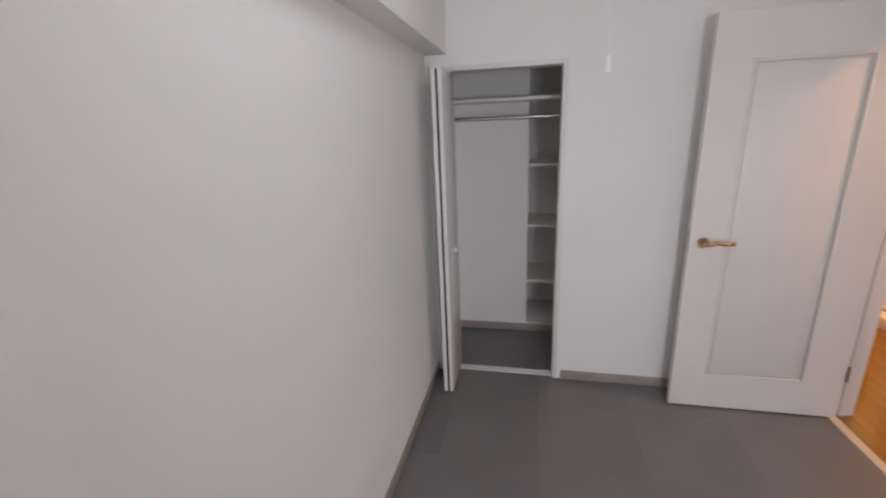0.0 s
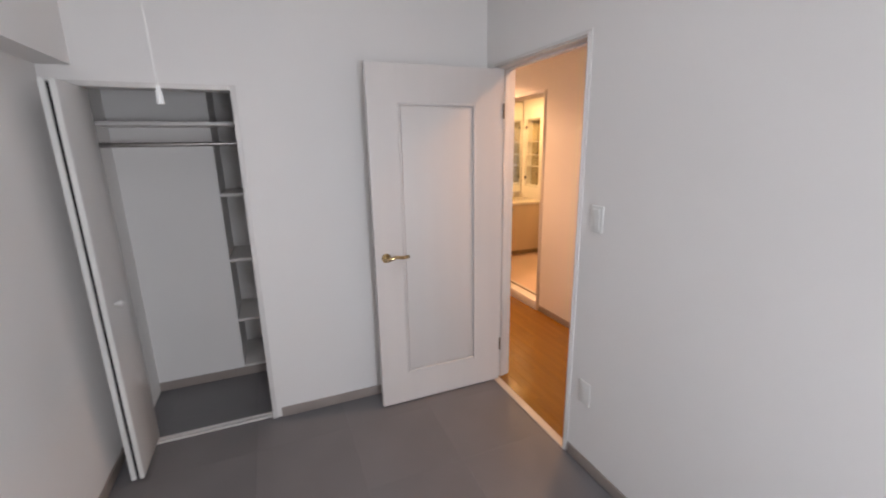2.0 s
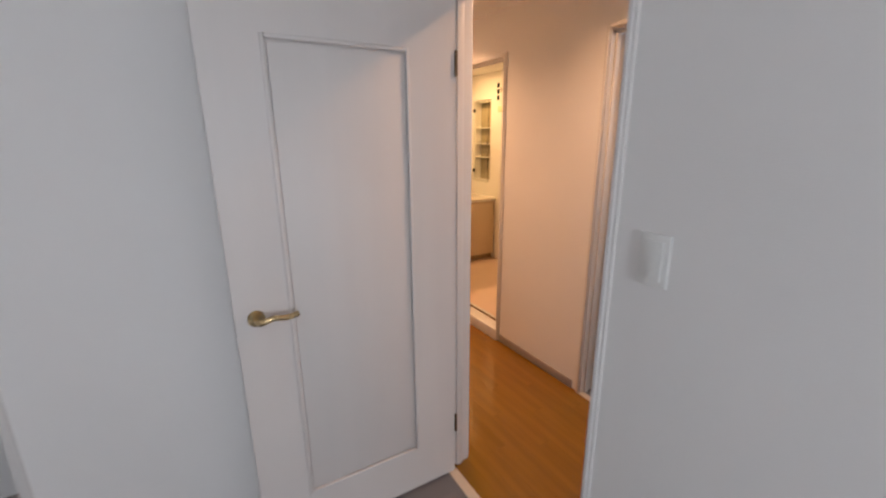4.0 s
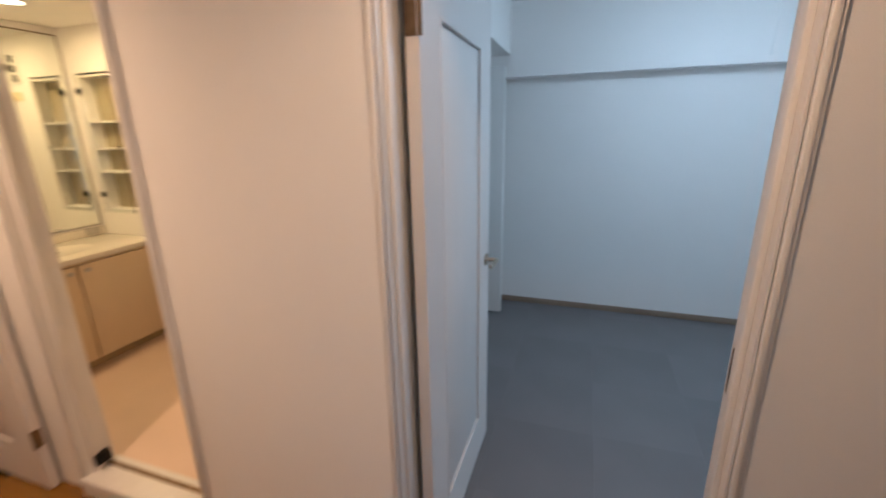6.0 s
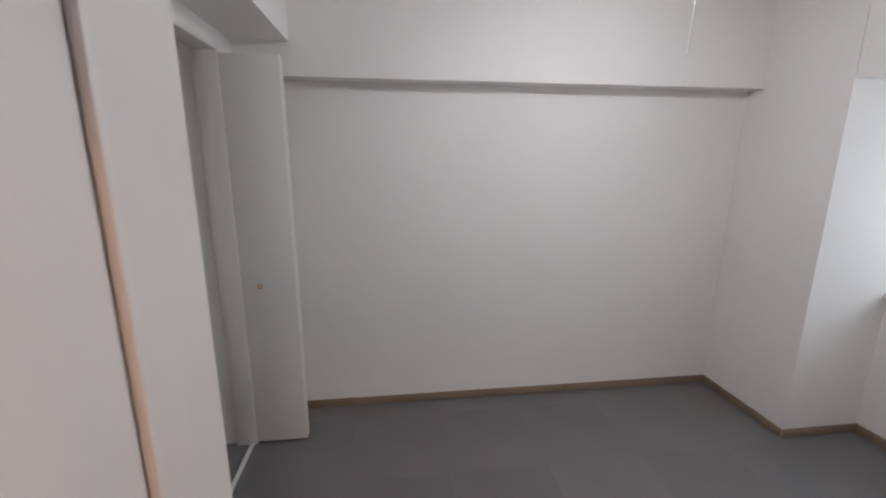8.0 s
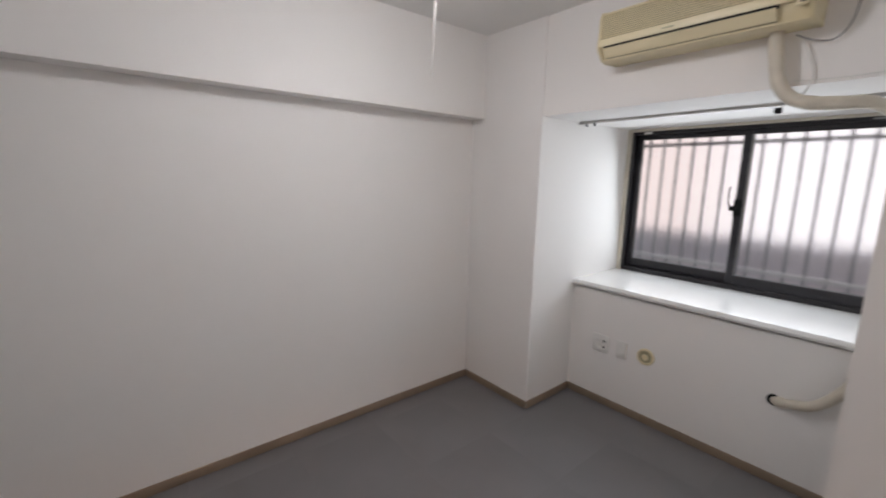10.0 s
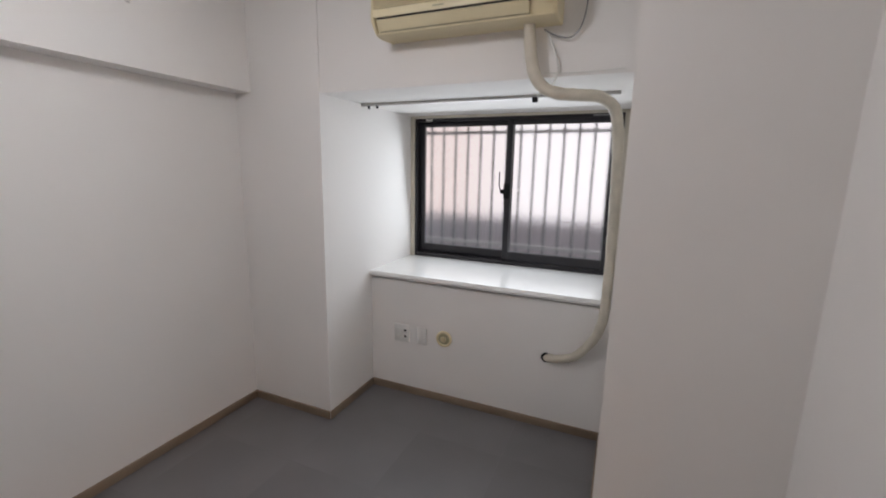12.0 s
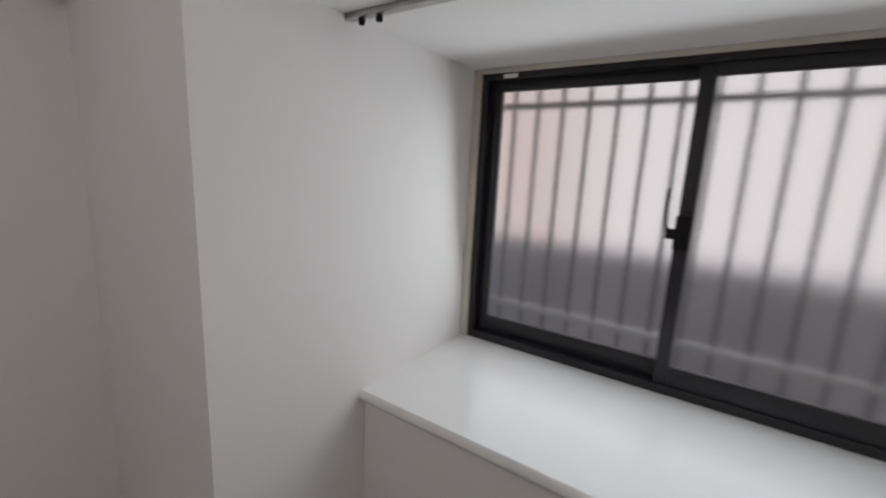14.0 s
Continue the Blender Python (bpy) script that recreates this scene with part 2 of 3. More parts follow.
def solid(name, bm, mat, place=(0, 0, 0), label="", category="", group="", kind=""):
    origin = LAY @ Vector(place)
    ob = new(name, mesh_of(name, bm, mat, origin))
    ob.location = origin
    ORIGIN[ob] = origin
    return tagged(ob, label, category, group, kind)


def structure(name, bm, mat, label, category):
    return solid(name, bm, mat, label=label, category=category, kind="structure")


H_A, H_B, H_HALL, H_WASH = 2.415, 2.405, 2.29, 2.20

# ---- large structure: room A ----
A_WEST, A_NORTH, A_SOUTH, A_EAST = -2.548, -3.72, -5.88, 1.30
S_N = -3.612                                         # hall face of the south wall
CL_S, CL_N, CL_TOP = -5.825, -5.125, 1.87          # closet opening
DA_W, DA_E, D_TOP = -2.413, -1.655, 2.025           # doorway to the hall
structure("wall_closet_side", boxes(
    (A_WEST - 0.10, A_WEST, CL_N, A_NORTH, 0, H_A),
    (A_WEST - 0.10, A_WEST, A_SOUTH, CL_S, 0, H_A),
    (A_WEST - 0.10, A_WEST, CL_S, CL_N, CL_TOP, H_A)), PAPER, "white textured wallpapered wall round the closet opening", "wall")
structure("wall_beam_side", boxes((-3.75, 1.42, A_SOUTH - 0.12, A_SOUTH, 0, H_A)), PAPER,
          "white textured wallpapered wall under a ceiling beam", "wall")
structure("beam_first_room", boxes((A_WEST, A_EAST, A_SOUTH, -5.757, 1.935, H_A)), PAPER,
          "white wallpapered beam along the ceiling", "beam")
structure("wall_hall_south", boxes(
    (-5.4, DA_W - 0.025, A_NORTH, S_N, 0, H_A), (DA_E + 0.025, 1.42, A_NORTH, S_N, 0, H_A),
    (DA_W - 0.025, DA_E + 0.025, A_NORTH, S_N, D_TOP, H_A)), PAPER,
    "white wallpapered wall between first room and hall", "wall")
WA = (-4.86, -4.34, 1.05, 1.65)                     # window of the first room
structure("wall_window_first_room", boxes(
    (A_EAST, A_EAST + 0.12, A_SOUTH, WA[0], 0, H_A), (A_EAST, A_EAST + 0.12, WA[1], A_NORTH, 0, H_A),
    (A_EAST, A_EAST + 0.12, WA[0], WA[1], 0, WA[2]), (A_EAST, A_EAST + 0.12, WA[0], WA[1], WA[3], H_A)), PAPER,
    "white wallpapered wall with the window opening", "wall")
# added out of view: keeps window light off the near beam-side wall
structure("unseen_shading_column", boxes((0.35, A_EAST, A_SOUTH, -5.15, 0, H_A)), PAPER, "unseen white column added to shade the beam-side wall", "column")
structure("ceiling_first_room", boxes((-2.75, 1.42, A_SOUTH - 0.1, -3.66, H_A, H_A + 0.1)), CEIL, "white papered ceiling", "ceiling")
# closet inside
structure("wall_closet_back", boxes(
    (-3.27, -3.17, -5.84, -5.32, 0, H_A), (-3.60, -3.27, -5.34, -5.32, 0, H_A), (-3.68, -3.60, -5.34, -4.86, 0, H_A),
    (-3.60, -2.648, -4.88, -4.80, 0, H_A), (-3.27, -2.648, -5.88, -5.84, 0, H_A)), PAPER, "white papered closet walls with a side niche", "wall")
structure("ceiling_closet", boxes((-3.62, -2.648, -5.84, -4.88, 2.2, 2.26)), CEIL, "white closet ceiling", "ceiling")

# ---- large structure: hall and washroom ----
N_S, N_N = -2.73, -2.63                              # hall's north wall
WS_W, WS_E, WS_TOP = -4.01, -3.325, 2.02              # washroom opening
DB_W, DB_E = -2.499, -1.714                          # doorway of the second room
structure("wall_hall_north", boxes(
    (-5.5, WS_W - 0.025, N_S, N_N, 0, H_B), (WS_W - 0.025, WS_E + 0.025, N_S, N_N, WS_TOP, H_B),
    (WS_E + 0.025, DB_W - 0.025, N_S, N_N, 0, H_B), (DB_W - 0.025, DB_E + 0.025, N_S, N_N, D_TOP, H_B), (DB_E + 0.025, 1.2, N_S, N_N, 0, H_B)), PAPER, "white wallpapered hall wall with two openings", "wall")
structure("wall_hall_west", boxes((-5.5, -5.4, -3.72, -2.63, 0, H_HALL)), PAPER, "white wallpapered end wall of the hall", "wall")
structure("wall_hall_east", boxes((1.1, 1.2, S_N, -2.73, 0, H_HALL)), PAPER, "white wallpapered end wall of the hall", "wall")
structure("ceiling_hall", boxes((-5.4, 1.1, S_N, -2.73, H_HALL, H_HALL + 0.08)), CEIL, "white papered hall ceiling", "ceiling")
LAY = Matrix.Translation((-0.05, 0, 0))
structure("wall_washroom", boxes(
    (-5.50, -5.40, -2.63, -1.45, 0, H_WASH), (-5.40, -5.30, -1.55, -1.45, 0, H_WASH), (-5.30, -4.98, -1.46, -1.38, 0, H_WASH),
    (-5.30, -4.98, -1.55, -1.46, 0, 1.00), (-5.30, -4.98, -1.55, -1.46, 1.92, H_WASH),
    (-4.98, -3.17, -1.55, -1.45, 0, H_WASH), (-3.24, -3.17, -2.63, -1.55, 0, H_WASH)), PAPER, "cream wallpapered washroom walls with a recess", "wall")
structure("ceiling_washroom", boxes((-5.4, -3.24, -2.63, -1.55, H_WASH, H_WASH + 0.06)), CEIL, "white washroom ceiling", "ceiling")

LAY = Matrix()

# ---- large structure: room B ----
B_WEST, B_SOFFIT, NX, NY = -2.92, -2.652, -0.07, -0.095
CB_S, CB_N, CB_TOP = -1.40, -0.405, 1.955
COL_X, COL_N = -0.677, -2.175
AL_N, WALL_X, SOFFIT_Z, OUT_X = -0.687, 0.397, 1.862, 1.14
BEAM_Y, BEAM_Z = NY - 0.113, 1.888
# last box is an added block behind the door leaf, darkening its hinge gap
structure("wall_second_closet", boxes(
    (B_WEST - 0.1, B_WEST, N_N, CB_S - 0.022, 0, H_B), (B_WEST - 0.1, B_WEST, CB_N + 0.022, NY, 0, H_B),
    (B_WEST - 0.1, B_WEST, CB_S - 0.022, CB_N + 0.022, CB_TOP + 0.02, H_B), (B_WEST, -2.525, N_N, -1.92, 0, 2.045)),
    PAPER, "white wallpapered wall round the second closet, with an added block behind the door leaf", "wall")
structure("soffit_second_room", boxes((B_WEST, B_SOFFIT, N_N, BEAM_Y, 2.045, H_B)), PAPER, "white wallpapered soffit over the closet front", "soffit")
structure("wall_second_north", boxes((-3.7, OUT_X, NY, NY + 0.12, 0, H_B)), PAPER, "white textured wallpapered wall under a ceiling beam", "wall")
structure("beam_second_room", boxes((B_WEST, NX, BEAM_Y, NY, BEAM_Z, H_B)), PAPER, "white wallpapered beam along the ceiling", "beam")
structure("column_north", boxes((NX, OUT_X, AL_N, NY, 0, H_B)), PAPER, "white wallpapered column beside the window recess", "column")
structure("column_south", boxes((COL_X, OUT_X, N_N, COL_N, 0, H_B)), PAPER, "white wallpapered projecting column by the door", "column")
structure("wall_over_window", boxes((NX + 0.008, OUT_X, COL_N, AL_N, SOFFIT_Z, H_B)), PAPER, "white wallpapered header over the window recess", "wall")
structure("wall_under_window", boxes((WALL_X, OUT_X, COL_N, AL_N, 0, 0.774)), PAPER, "white wallpapered wall under the window", "wall")
structure("ceiling_second_room", boxes((-3.75, OUT_X, -2.64, 0.02, H_B, H_B + 0.1)), CEIL, "white papered ceiling", "ceiling")
structure("wall_second_closet_back", boxes(
    (-3.62, -3.54, -1.6, -0.3, 0, H_B), (-3.54, -3.02, -1.6, -1.52, 0, H_B), (-3.54, -3.02, -0.38, -0.3, 0, H_B)), PAPER, "white closet walls", "wall")

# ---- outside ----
# glowing panel; haze and dim distance are painted into its emission
structure("backdrop_sky", boxes((14.0, 14.1, -10, 11, -5, 9)), HAZE, "glowing backdrop painted as bright overcast haze", "sky")
neighbour = structure("boundary_wall", boxes((2.65, 2.80, -9, 9, -5, 0.90)), PARAPET, "pale rendered boundary wall outside the window", "wall")
part("coping", boxes((2.62, 2.83, -9, 9, 0.90, 0.95), bevel=0.006), PARAPET, neighbour)
structure("ground", boxes((1.3, 60, -60, 60, -5.1, -5.0)), PAVING, "pale paved ground far below the window", "ground")

# ---- doors and frames ----


def local_thing(name, m, label, category, group=""):
    ob = new(name)
    ob.matrix_world = m
    ob.empty_display_size = 0.05
    ORIGIN[ob] = Vector()
    return tagged(ob, label, category, group)


def door_leaf(m, label, width=0.78, height=1.99, handle=True, side=1, hinge_mat=BRONZE, metal=BRASS, hinge_stile=0.150):
    """A panelled door leaf: x runs from the hinge to the free edge, y through the leaf, z up."""
    ob = local_thing("door_leaf", m, label, "door", "panelled doors")
    t, sh, st, lo, hi = 0.018, hinge_stile, 0.163, 0.205, 1.795
    fr = boxes((0, sh, -t, t, 0.01, height), (width - st, width, -t, t, 0.01, height),
               (sh, width - st, -t, t, 0.01, lo), (sh, width - st, -t, t, hi, height))
    bmesh.ops.remove_doubles(fr, verts=fr.verts, dist=0.0001)
    part("leaf_frame", fr, DOOR, ob)
    part("leaf_panel", box(boxes((sh + 0.002, width - st - 0.002, -t + 0.013, t - 0.013, lo + 0.002, hi - 0.002)),
                           sh + 0.019, width - st - 0.019, -t + 0.006, t - 0.006, lo + 0.019, hi - 0.019, bevel=0.003), DOOR, ob)
    for y0, y1 in ((-t - 0.003, -t + 0.010), (t - 0.010, t + 0.003)):
        bm = bmesh.new()
        w = 0.013
        for r in ((sh, sh + w, y0, y1, lo, hi), (width - st - w, width - st, y0, y1, lo, hi),
                  (sh + w, width - st - w, y0, y1, lo, lo + w), (sh + w, width - st - w, y0, y1, hi - w, hi)):
            box(bm, *r, bevel=0.004)
        part("panel_moulding", bm, DOOR, ob)
    if handle:
        for s in (1, -1):
            u, z = width - 0.062, 0.955
            bm = disc(bmesh.new(), (u, s * (t + 0.005), z), "y", 0.027, 0.027, 0.010)
            bmesh.ops.bevel(bm, geom=[e for e in bm.edges if len(e.link_faces) == 2 and e.calc_face_angle(0) > 0.6], offset=0.003, segments=2, affect="EDGES")
            rose = part("handle_rosette", bm, metal, ob, "worn metal rosette")
            bm = tube(bmesh.new(), [(u, s * (t + 0.008), z), (u, s * (t + 0.045), z), (u - 0.012, s * (t + 0.056), z + 0.002),
                                    (u - 0.045, s * (t + 0.058), z + 0.011), (u - 0.085, s * (t + 0.054), z + 0.004), (u - 0.122, s * (t + 0.05), z + 0.008)],
                      0.0095, n=12, steps=6)
            part("handle_lever", bm, metal, rose, "curved metal lever")
        part("latch_plate", boxes((width - 0.001, width + 0.0015, -0.011, 0.011, 0.90, 1.02)), STEEL, ob, "steel latch plate")
    for z in (0.27, 1.76):
        bm = disc(bmesh.new(), (-0.004, side * (t + 0.004), z), "z", 0.006, 0.006, 0.085, 12)
        box(bm, -0.0015, 0.001, -t * 0.6, t, z - 0.042, z + 0.042)
        part("hinge", bm, hinge_mat, ob, "dark bronze hinge")
    return ob


door_leaf(pose(-2.391, -3.706, 0, 0, 0, -90), "open white panelled room door with brass lever handle", 0.807, side=1, hinge_stile=0.178)
door_leaf(pose(-2.461, -2.624, 0, 0, 0, 90), "open white panelled door to the second room, dull metal lever", 0.776, side=-1, metal=DULL)
door_leaf(pose(-4.19, -2.768, 0, 0, 0, 180), "white panelled washroom door folded back on the hall wall", 0.74, side=1)


def door_frame(name, x0, x1, y_room, y_hall, top, label, hall_w, room_w):
    """Lining and casings; hall_w and room_w are the widths of the casings on the two faces."""
    s = 1 if y_hall > y_room else -1
    ob = structure(name, boxes((x0 - 0.025, x0, min(y_room, y_hall) - 0.004, max(y_room, y_hall) + 0.004, 0, top + 0.025),
                               (x1, x1 + 0.025, min(y_room, y_hall) - 0.004, max(y_room, y_hall) + 0.004, 0, top + 0.025),
                               (x0, x1, min(y_room, y_hall) - 0.004, max(y_room, y_hall) + 0.004, top, top + 0.025)), PAINT, label, "door frame")
    stop_y = y_room + s * 0.045
    lo, hi = min(stop_y, stop_y + s * 0.03), max(stop_y, stop_y + s * 0.03)
    part("door_stop", boxes((x0, x0 + 0.012, lo, hi, 0, top - 0.012), (x1 - 0.012, x1, lo, hi, 0, top - 0.012),
                            (x0, x1, lo, hi, top - 0.012, top), bevel=0.002), PAINT, ob)
    for w, y, d in ((hall_w, y_hall, s), (room_w, y_room, -s)):
        for proud, inset in ((0.010, 0.0), (0.016, 0.4)):
            a, b = sorted((y, y + d * proud))
            k, ww = 0.006, w * (1 - inset)
            bm = bmesh.new()
            box(bm, x0 - k - ww, x0 - k, a, b, 0, top + k + ww, bevel=0.003)
            box(bm, x1 + k, x1 + k + ww, a, b, 0, top + k + ww, bevel=0.003)
            box(bm, x0 - k, x1 + k, a, b, top + k, top + k + ww, bevel=0.003)
            part("casing", bm, PAINT, ob)
    return ob


door_frame("door_frame_first_room", DA_W, DA_E, A_NORTH, S_N, 2.0, "white painted door frame of the first room", 0.036, 0.020)
fb = door_frame("door_frame_second_room", DB_W, DB_E, N_N, N_S, 2.0, "white painted grooved door frame of the second room", 0.022, 0.020)
sp = part("strike_plate", boxes((DB_E - 0.003, DB_E, -2.672, -2.640, 0.92, 1.03), bevel=0.001), BRONZE, fb, "dark metal strike plate")
part("strike_hole", boxes((DB_E - 0.0045, DB_E - 0.0025, -2.663, -2.649, 0.955, 0.995)), DARK, sp)
door_frame("washroom_frame", WS_W, WS_E, N_N, N_S, WS_TOP - 0.025, "thin painted frame of the washroom opening", 0.028, 0.028)
structure("threshold_first_room", boxes((DA_W, DA_E, -3.735, -3.690, -0.02, 0.008), bevel=0.003), THRESH, "pale wooden threshold strip", "threshold")
structure("threshold_second_room", boxes((DB_W, DB_E, -2.745, -2.708, -0.02, 0.008), bevel=0.003), THRESH, "pale wooden threshold strip", "threshold")
structure("step_washroom", boxes((WS_W - 0.02, WS_E + 0.02, -2.755, -2.60, -0.02, 0.085), bevel=0.004), PAINT, "raised white washroom sill", "step")
structure("track_washroom", boxes((WS_W, WS_E, -2.655, -2.635, 0.085, 0.090)), BRONZE, "dark metal door track", "track")
for z in (0.14, 1.93):
    solid("pivot_hinge", boxes((WS_W, WS_W + 0.03, -2.70, -2.64, z - 0.025, z + 0.025), bevel=0.004), DARK, (WS_W, -2.67, z),
          "small black pivot hinge on the washroom frame", "hinge", "washroom hinges")

# ---- skirting ----


def skirting(name, runs, mat, h=0.06, d=0.009):
    bm = bmesh.new()
    for x0, y0, x1, y1, nx, ny in runs:
        box(bm, min(x0, x1, x0 + nx * d), max(x0, x1, x0 + nx * d), min(y0, y1, y0 + ny * d), max(y0, y1, y0 + ny * d), 0, h, bevel=0.002)
    structure(name, bm, mat, "low wooden skirting board", "baseboard")


skirting("baseboard_first_room", [(A_WEST, CL_N + 0.03, A_WEST, A_NORTH, 1, 0), (A_WEST + 0.01, A_SOUTH, 0.35, A_SOUTH, 0, 1), (0.35, A_SOUTH, 0.35, -5.15, -1, 0),
                                  (DA_E + 0.035, A_NORTH, A_EAST, A_NORTH, 0, -1), (-3.17, -5.84, -3.17, -5.32, 1, 0),
                                  (-3.17, -5.32, -3.17, -4.89, 1, 0), (A_EAST, -5.15, A_EAST, A_NORTH, -1, 0)], BASE_A)
skirting("baseboard_hall", [(WS_E + 0.04, N_S, DB_W - 0.065, N_S, 0, -1), (DB_E + 0.065, N_S, 1.1, N_S, 0, -1), (DA_E + 0.06, S_N, 1.1, S_N, 0, 1),
                            (-5.4, S_N, DA_W - 0.06, S_N, 0, 1)], BASE_A, 0.055)
skirting("baseboard_second_room", [(B_WEST + 0.01, NY, NX, NY, 0, -1), (NX, NY - 0.01, NX, AL_N, -1, 0), (NX, AL_N, WALL_X, AL_N, 0, -1),
                                   (WALL_X, AL_N - 0.01, WALL_X, COL_N, -1, 0), (COL_X, COL_N, WALL_X - 0.01, COL_N, 0, 1),
                                   (COL_X, N_N + 0.01, COL_X, COL_N, -1, 0), (DB_E + 0.035, N_N, COL_X, N_N, 0, 1),
                                   (B_WEST, CB_N + 0.03, B_WEST, NY - 0.01, 1, 0)], BASE_B, 0.05)

# ---- first room: closet ----
fr = structure("closet_frame", boxes((A_WEST - 0.10, A_WEST + 0.008, CL_N - 0.022, CL_N + 0.004, 0, CL_TOP + 0.004),
                                     (A_WEST - 0.10, A_WEST + 0.008, CL_S - 0.004, CL_S + 0.022, 0, CL_TOP + 0.004),
                                     (A_WEST - 0.10, A_WEST + 0.008, CL_S + 0.022, CL_N - 0.022, CL_TOP - 0.02, CL_TOP + 0.004), bevel=0.002),
               PAINT, "thin white painted closet frame", "frame")
for x in (-2.57, -2.60):
    part("floor_track", boxes((x - 0.009, x + 0.009, CL_S + 0.022, CL_N - 0.022, 0, 0.012), bevel=0.002), PAINT, fr)


def folding_door(m, label, height, width=0.265, knob_u=0.17, knob=PLASTIC):
    """Two folded leaves standing out from the closet; x runs out from the wall."""
    ob = local_thing("folding_door", m, label, "closet door", "folding closet doors")
    for y0, y1 in ((0.0, 0.022), (0.034, 0.056)):
        part("leaf", boxes((0, width, y0, y1, 0.014, height), bevel=0.002), LEAF, ob)
        part("edge_strip", boxes((width, width + 0.003, y0 + 0.002, y1 - 0.002, 0.012, height)), PLASTIC, ob)
    # black filler strip gives the gap between the leaves its shade
    part("hinge_gap_shade", boxes((width - 0.02, width - 0.008, 0.022, 0.034, 0.02, height - 0.01)), DARK, ob, "dark strip for the shade between the leaves")
    bm = disc(bmesh.new(), (knob_u, -0.010, 0.885), "y", 0.007, 0.007, 0.02, 14)
    bmesh.ops.create_uvsphere(bm, u_segments=14, v_segments=8, radius=0.014, matrix=Matrix.Translation((knob_u, -0.022, 0.885)))
    part("knob", bm, knob, ob, "small round knob")
    return ob


# the face with the knob looks into the closet's mouth
folding_door(pose(A_WEST - 0.072, -5.737, 0, 0, 0, 0) @ Matrix.Diagonal((1, -1, 1, 1)), "glossy white folding closet door folded open by the wall", 1.847, width=0.325, knob_u=0.23)
folding_door(pose(B_WEST - 0.004, -0.402, 0, 0, 0, 0), "white folding closet door folded open in the second room", 1.945, knob_u=0.105, knob=BRASS)

shelf = solid("closet_shelf", boxes((-3.17, -2.90, -5.838, -4.882, 1.702, 1.722), bevel=0.002), PAINT, (-3.0, -5.4, 1.702), "white painted closet shelf", "shelf")
bm = tube(bmesh.new(), [(-2.86, -5.838, 1.60), (-2.86, -4.882, 1.60)], 0.0125, steps=1)
solid("hanging_rod", bm, STEEL, (-2.86, -5.4, 1.6), "steel clothes rod across the closet", "clothes rod")
for z in (1.29, 0.854, 0.424, 0.077):
    solid("niche_shelf", boxes((-3.598, -3.165, -5.318, -4.882, z - 0.018, z), bevel=0.002), PAINT, (-3.38, -5.1, z - 0.018),
          "white painted shelf in the closet niche", "shelf", "niche shelves")

# closet of the second room
fr = structure("second_closet_frame", boxes((B_WEST - 0.1, B_WEST + 0.006, CB_N, CB_N + 0.022, 0, CB_TOP + 0.02),
                                            (B_WEST - 0.1, B_WEST + 0.006, CB_S - 0.022, CB_S, 0, CB_TOP + 0.02),
                                            (B_WEST - 0.1, B_WEST + 0.006, CB_S, CB_N, CB_TOP, CB_TOP + 0.02), bevel=0.002),
               PAINT, "thin white painted closet frame", "frame")
part("floor_track", boxes((B_WEST - 0.03, B_WEST - 0.01, CB_S, CB_N, 0, 0.012), bevel=0.002), PAINT, fr)

# ---- plates, cords ----


def wall_plate(m, label, category, w, h, build):
    ob = local_thing(category.replace(" ", "_"), m, label, category)
    part("plate", boxes((-w / 2, w / 2, -0.009, 0, -h / 2, h / 2), bevel=0.004), PLASTIC, ob)
    build(ob)
    return ob


def rocker(ob):
    part("rocker", boxes((-0.022, 0.022, -0.012, -0.007, -0.044, 0.044), bevel=0.002), PLASTIC, ob)


def blank(ob):
    part("cover", boxes((-0.022, 0.022, -0.0105, -0.007, -0.045, 0.045), bevel=0.002), PLASTIC, ob)


def double_socket(ob):
    for x, dark in ((-0.027, False), (0.027, True)):
        for z in (0.02, -0.02):
            face = part("socket", boxes((x - 0.02, x + 0.02, -0.011, -0.007, z - 0.016, z + 0.016), bevel=0.002), PLASTIC, ob)
            if dark:
                part("slot", boxes((x - 0.008, x + 0.008, -0.0118, -0.0105, z - 0.006, z + 0.006), bevel=0.001), DARK, face)


wall_plate(pose(-1.530, A_NORTH, 1.248), "white light switch plate beside the door", "light switch", 0.072, 0.118, rocker)
wall_plate(pose(-1.528, A_NORTH, 0.402), "white blank socket cover plate low on the wall", "cover plate", 0.072, 0.118, blank)
wall_plate(pose(WALL_X, -0.919, 0.422, 0, 0, -90), "white double power socket under the window", "power socket", 0.114, 0.118, double_socket)
wall_plate(pose(WALL_X, -1.064, 0.422, 0, 0, -90), "white blank cover plate under the window", "cover plate", 0.068, 0.115, blank)

cap = thing("wall_sleeve_cap", (WALL_X, -1.219, 0.431), "round cream plastic sleeve cap on the wall", "sleeve cap")
bm = bmesh.new()
rings = [[bm.verts.new((WALL_X - x, -1.219 + r * math.cos(a), 0.431 + r * math.sin(a))) for a in (2 * math.pi * k / 36 for k in range(36))]
         for r, x in ((0.052, 0.0), (0.051, 0.010), (0.047, 0.014), (0.040, 0.014), (0.036, 0.007))]
for a, b in zip(rings, rings[1:]):
    for k in range(36):
        bm.faces.new((a[k], a[(k + 1) % 36], b[(k + 1) % 36], b[k]))
part("rim", bm, CREAM, cap)
part("recess", disc(bmesh.new(), (WALL_X - 0.004, -1.219, 0.431), "x", 0.0375, 0.0375, 0.008, 32), CAP_GREEN, cap, "greenish sunken face")
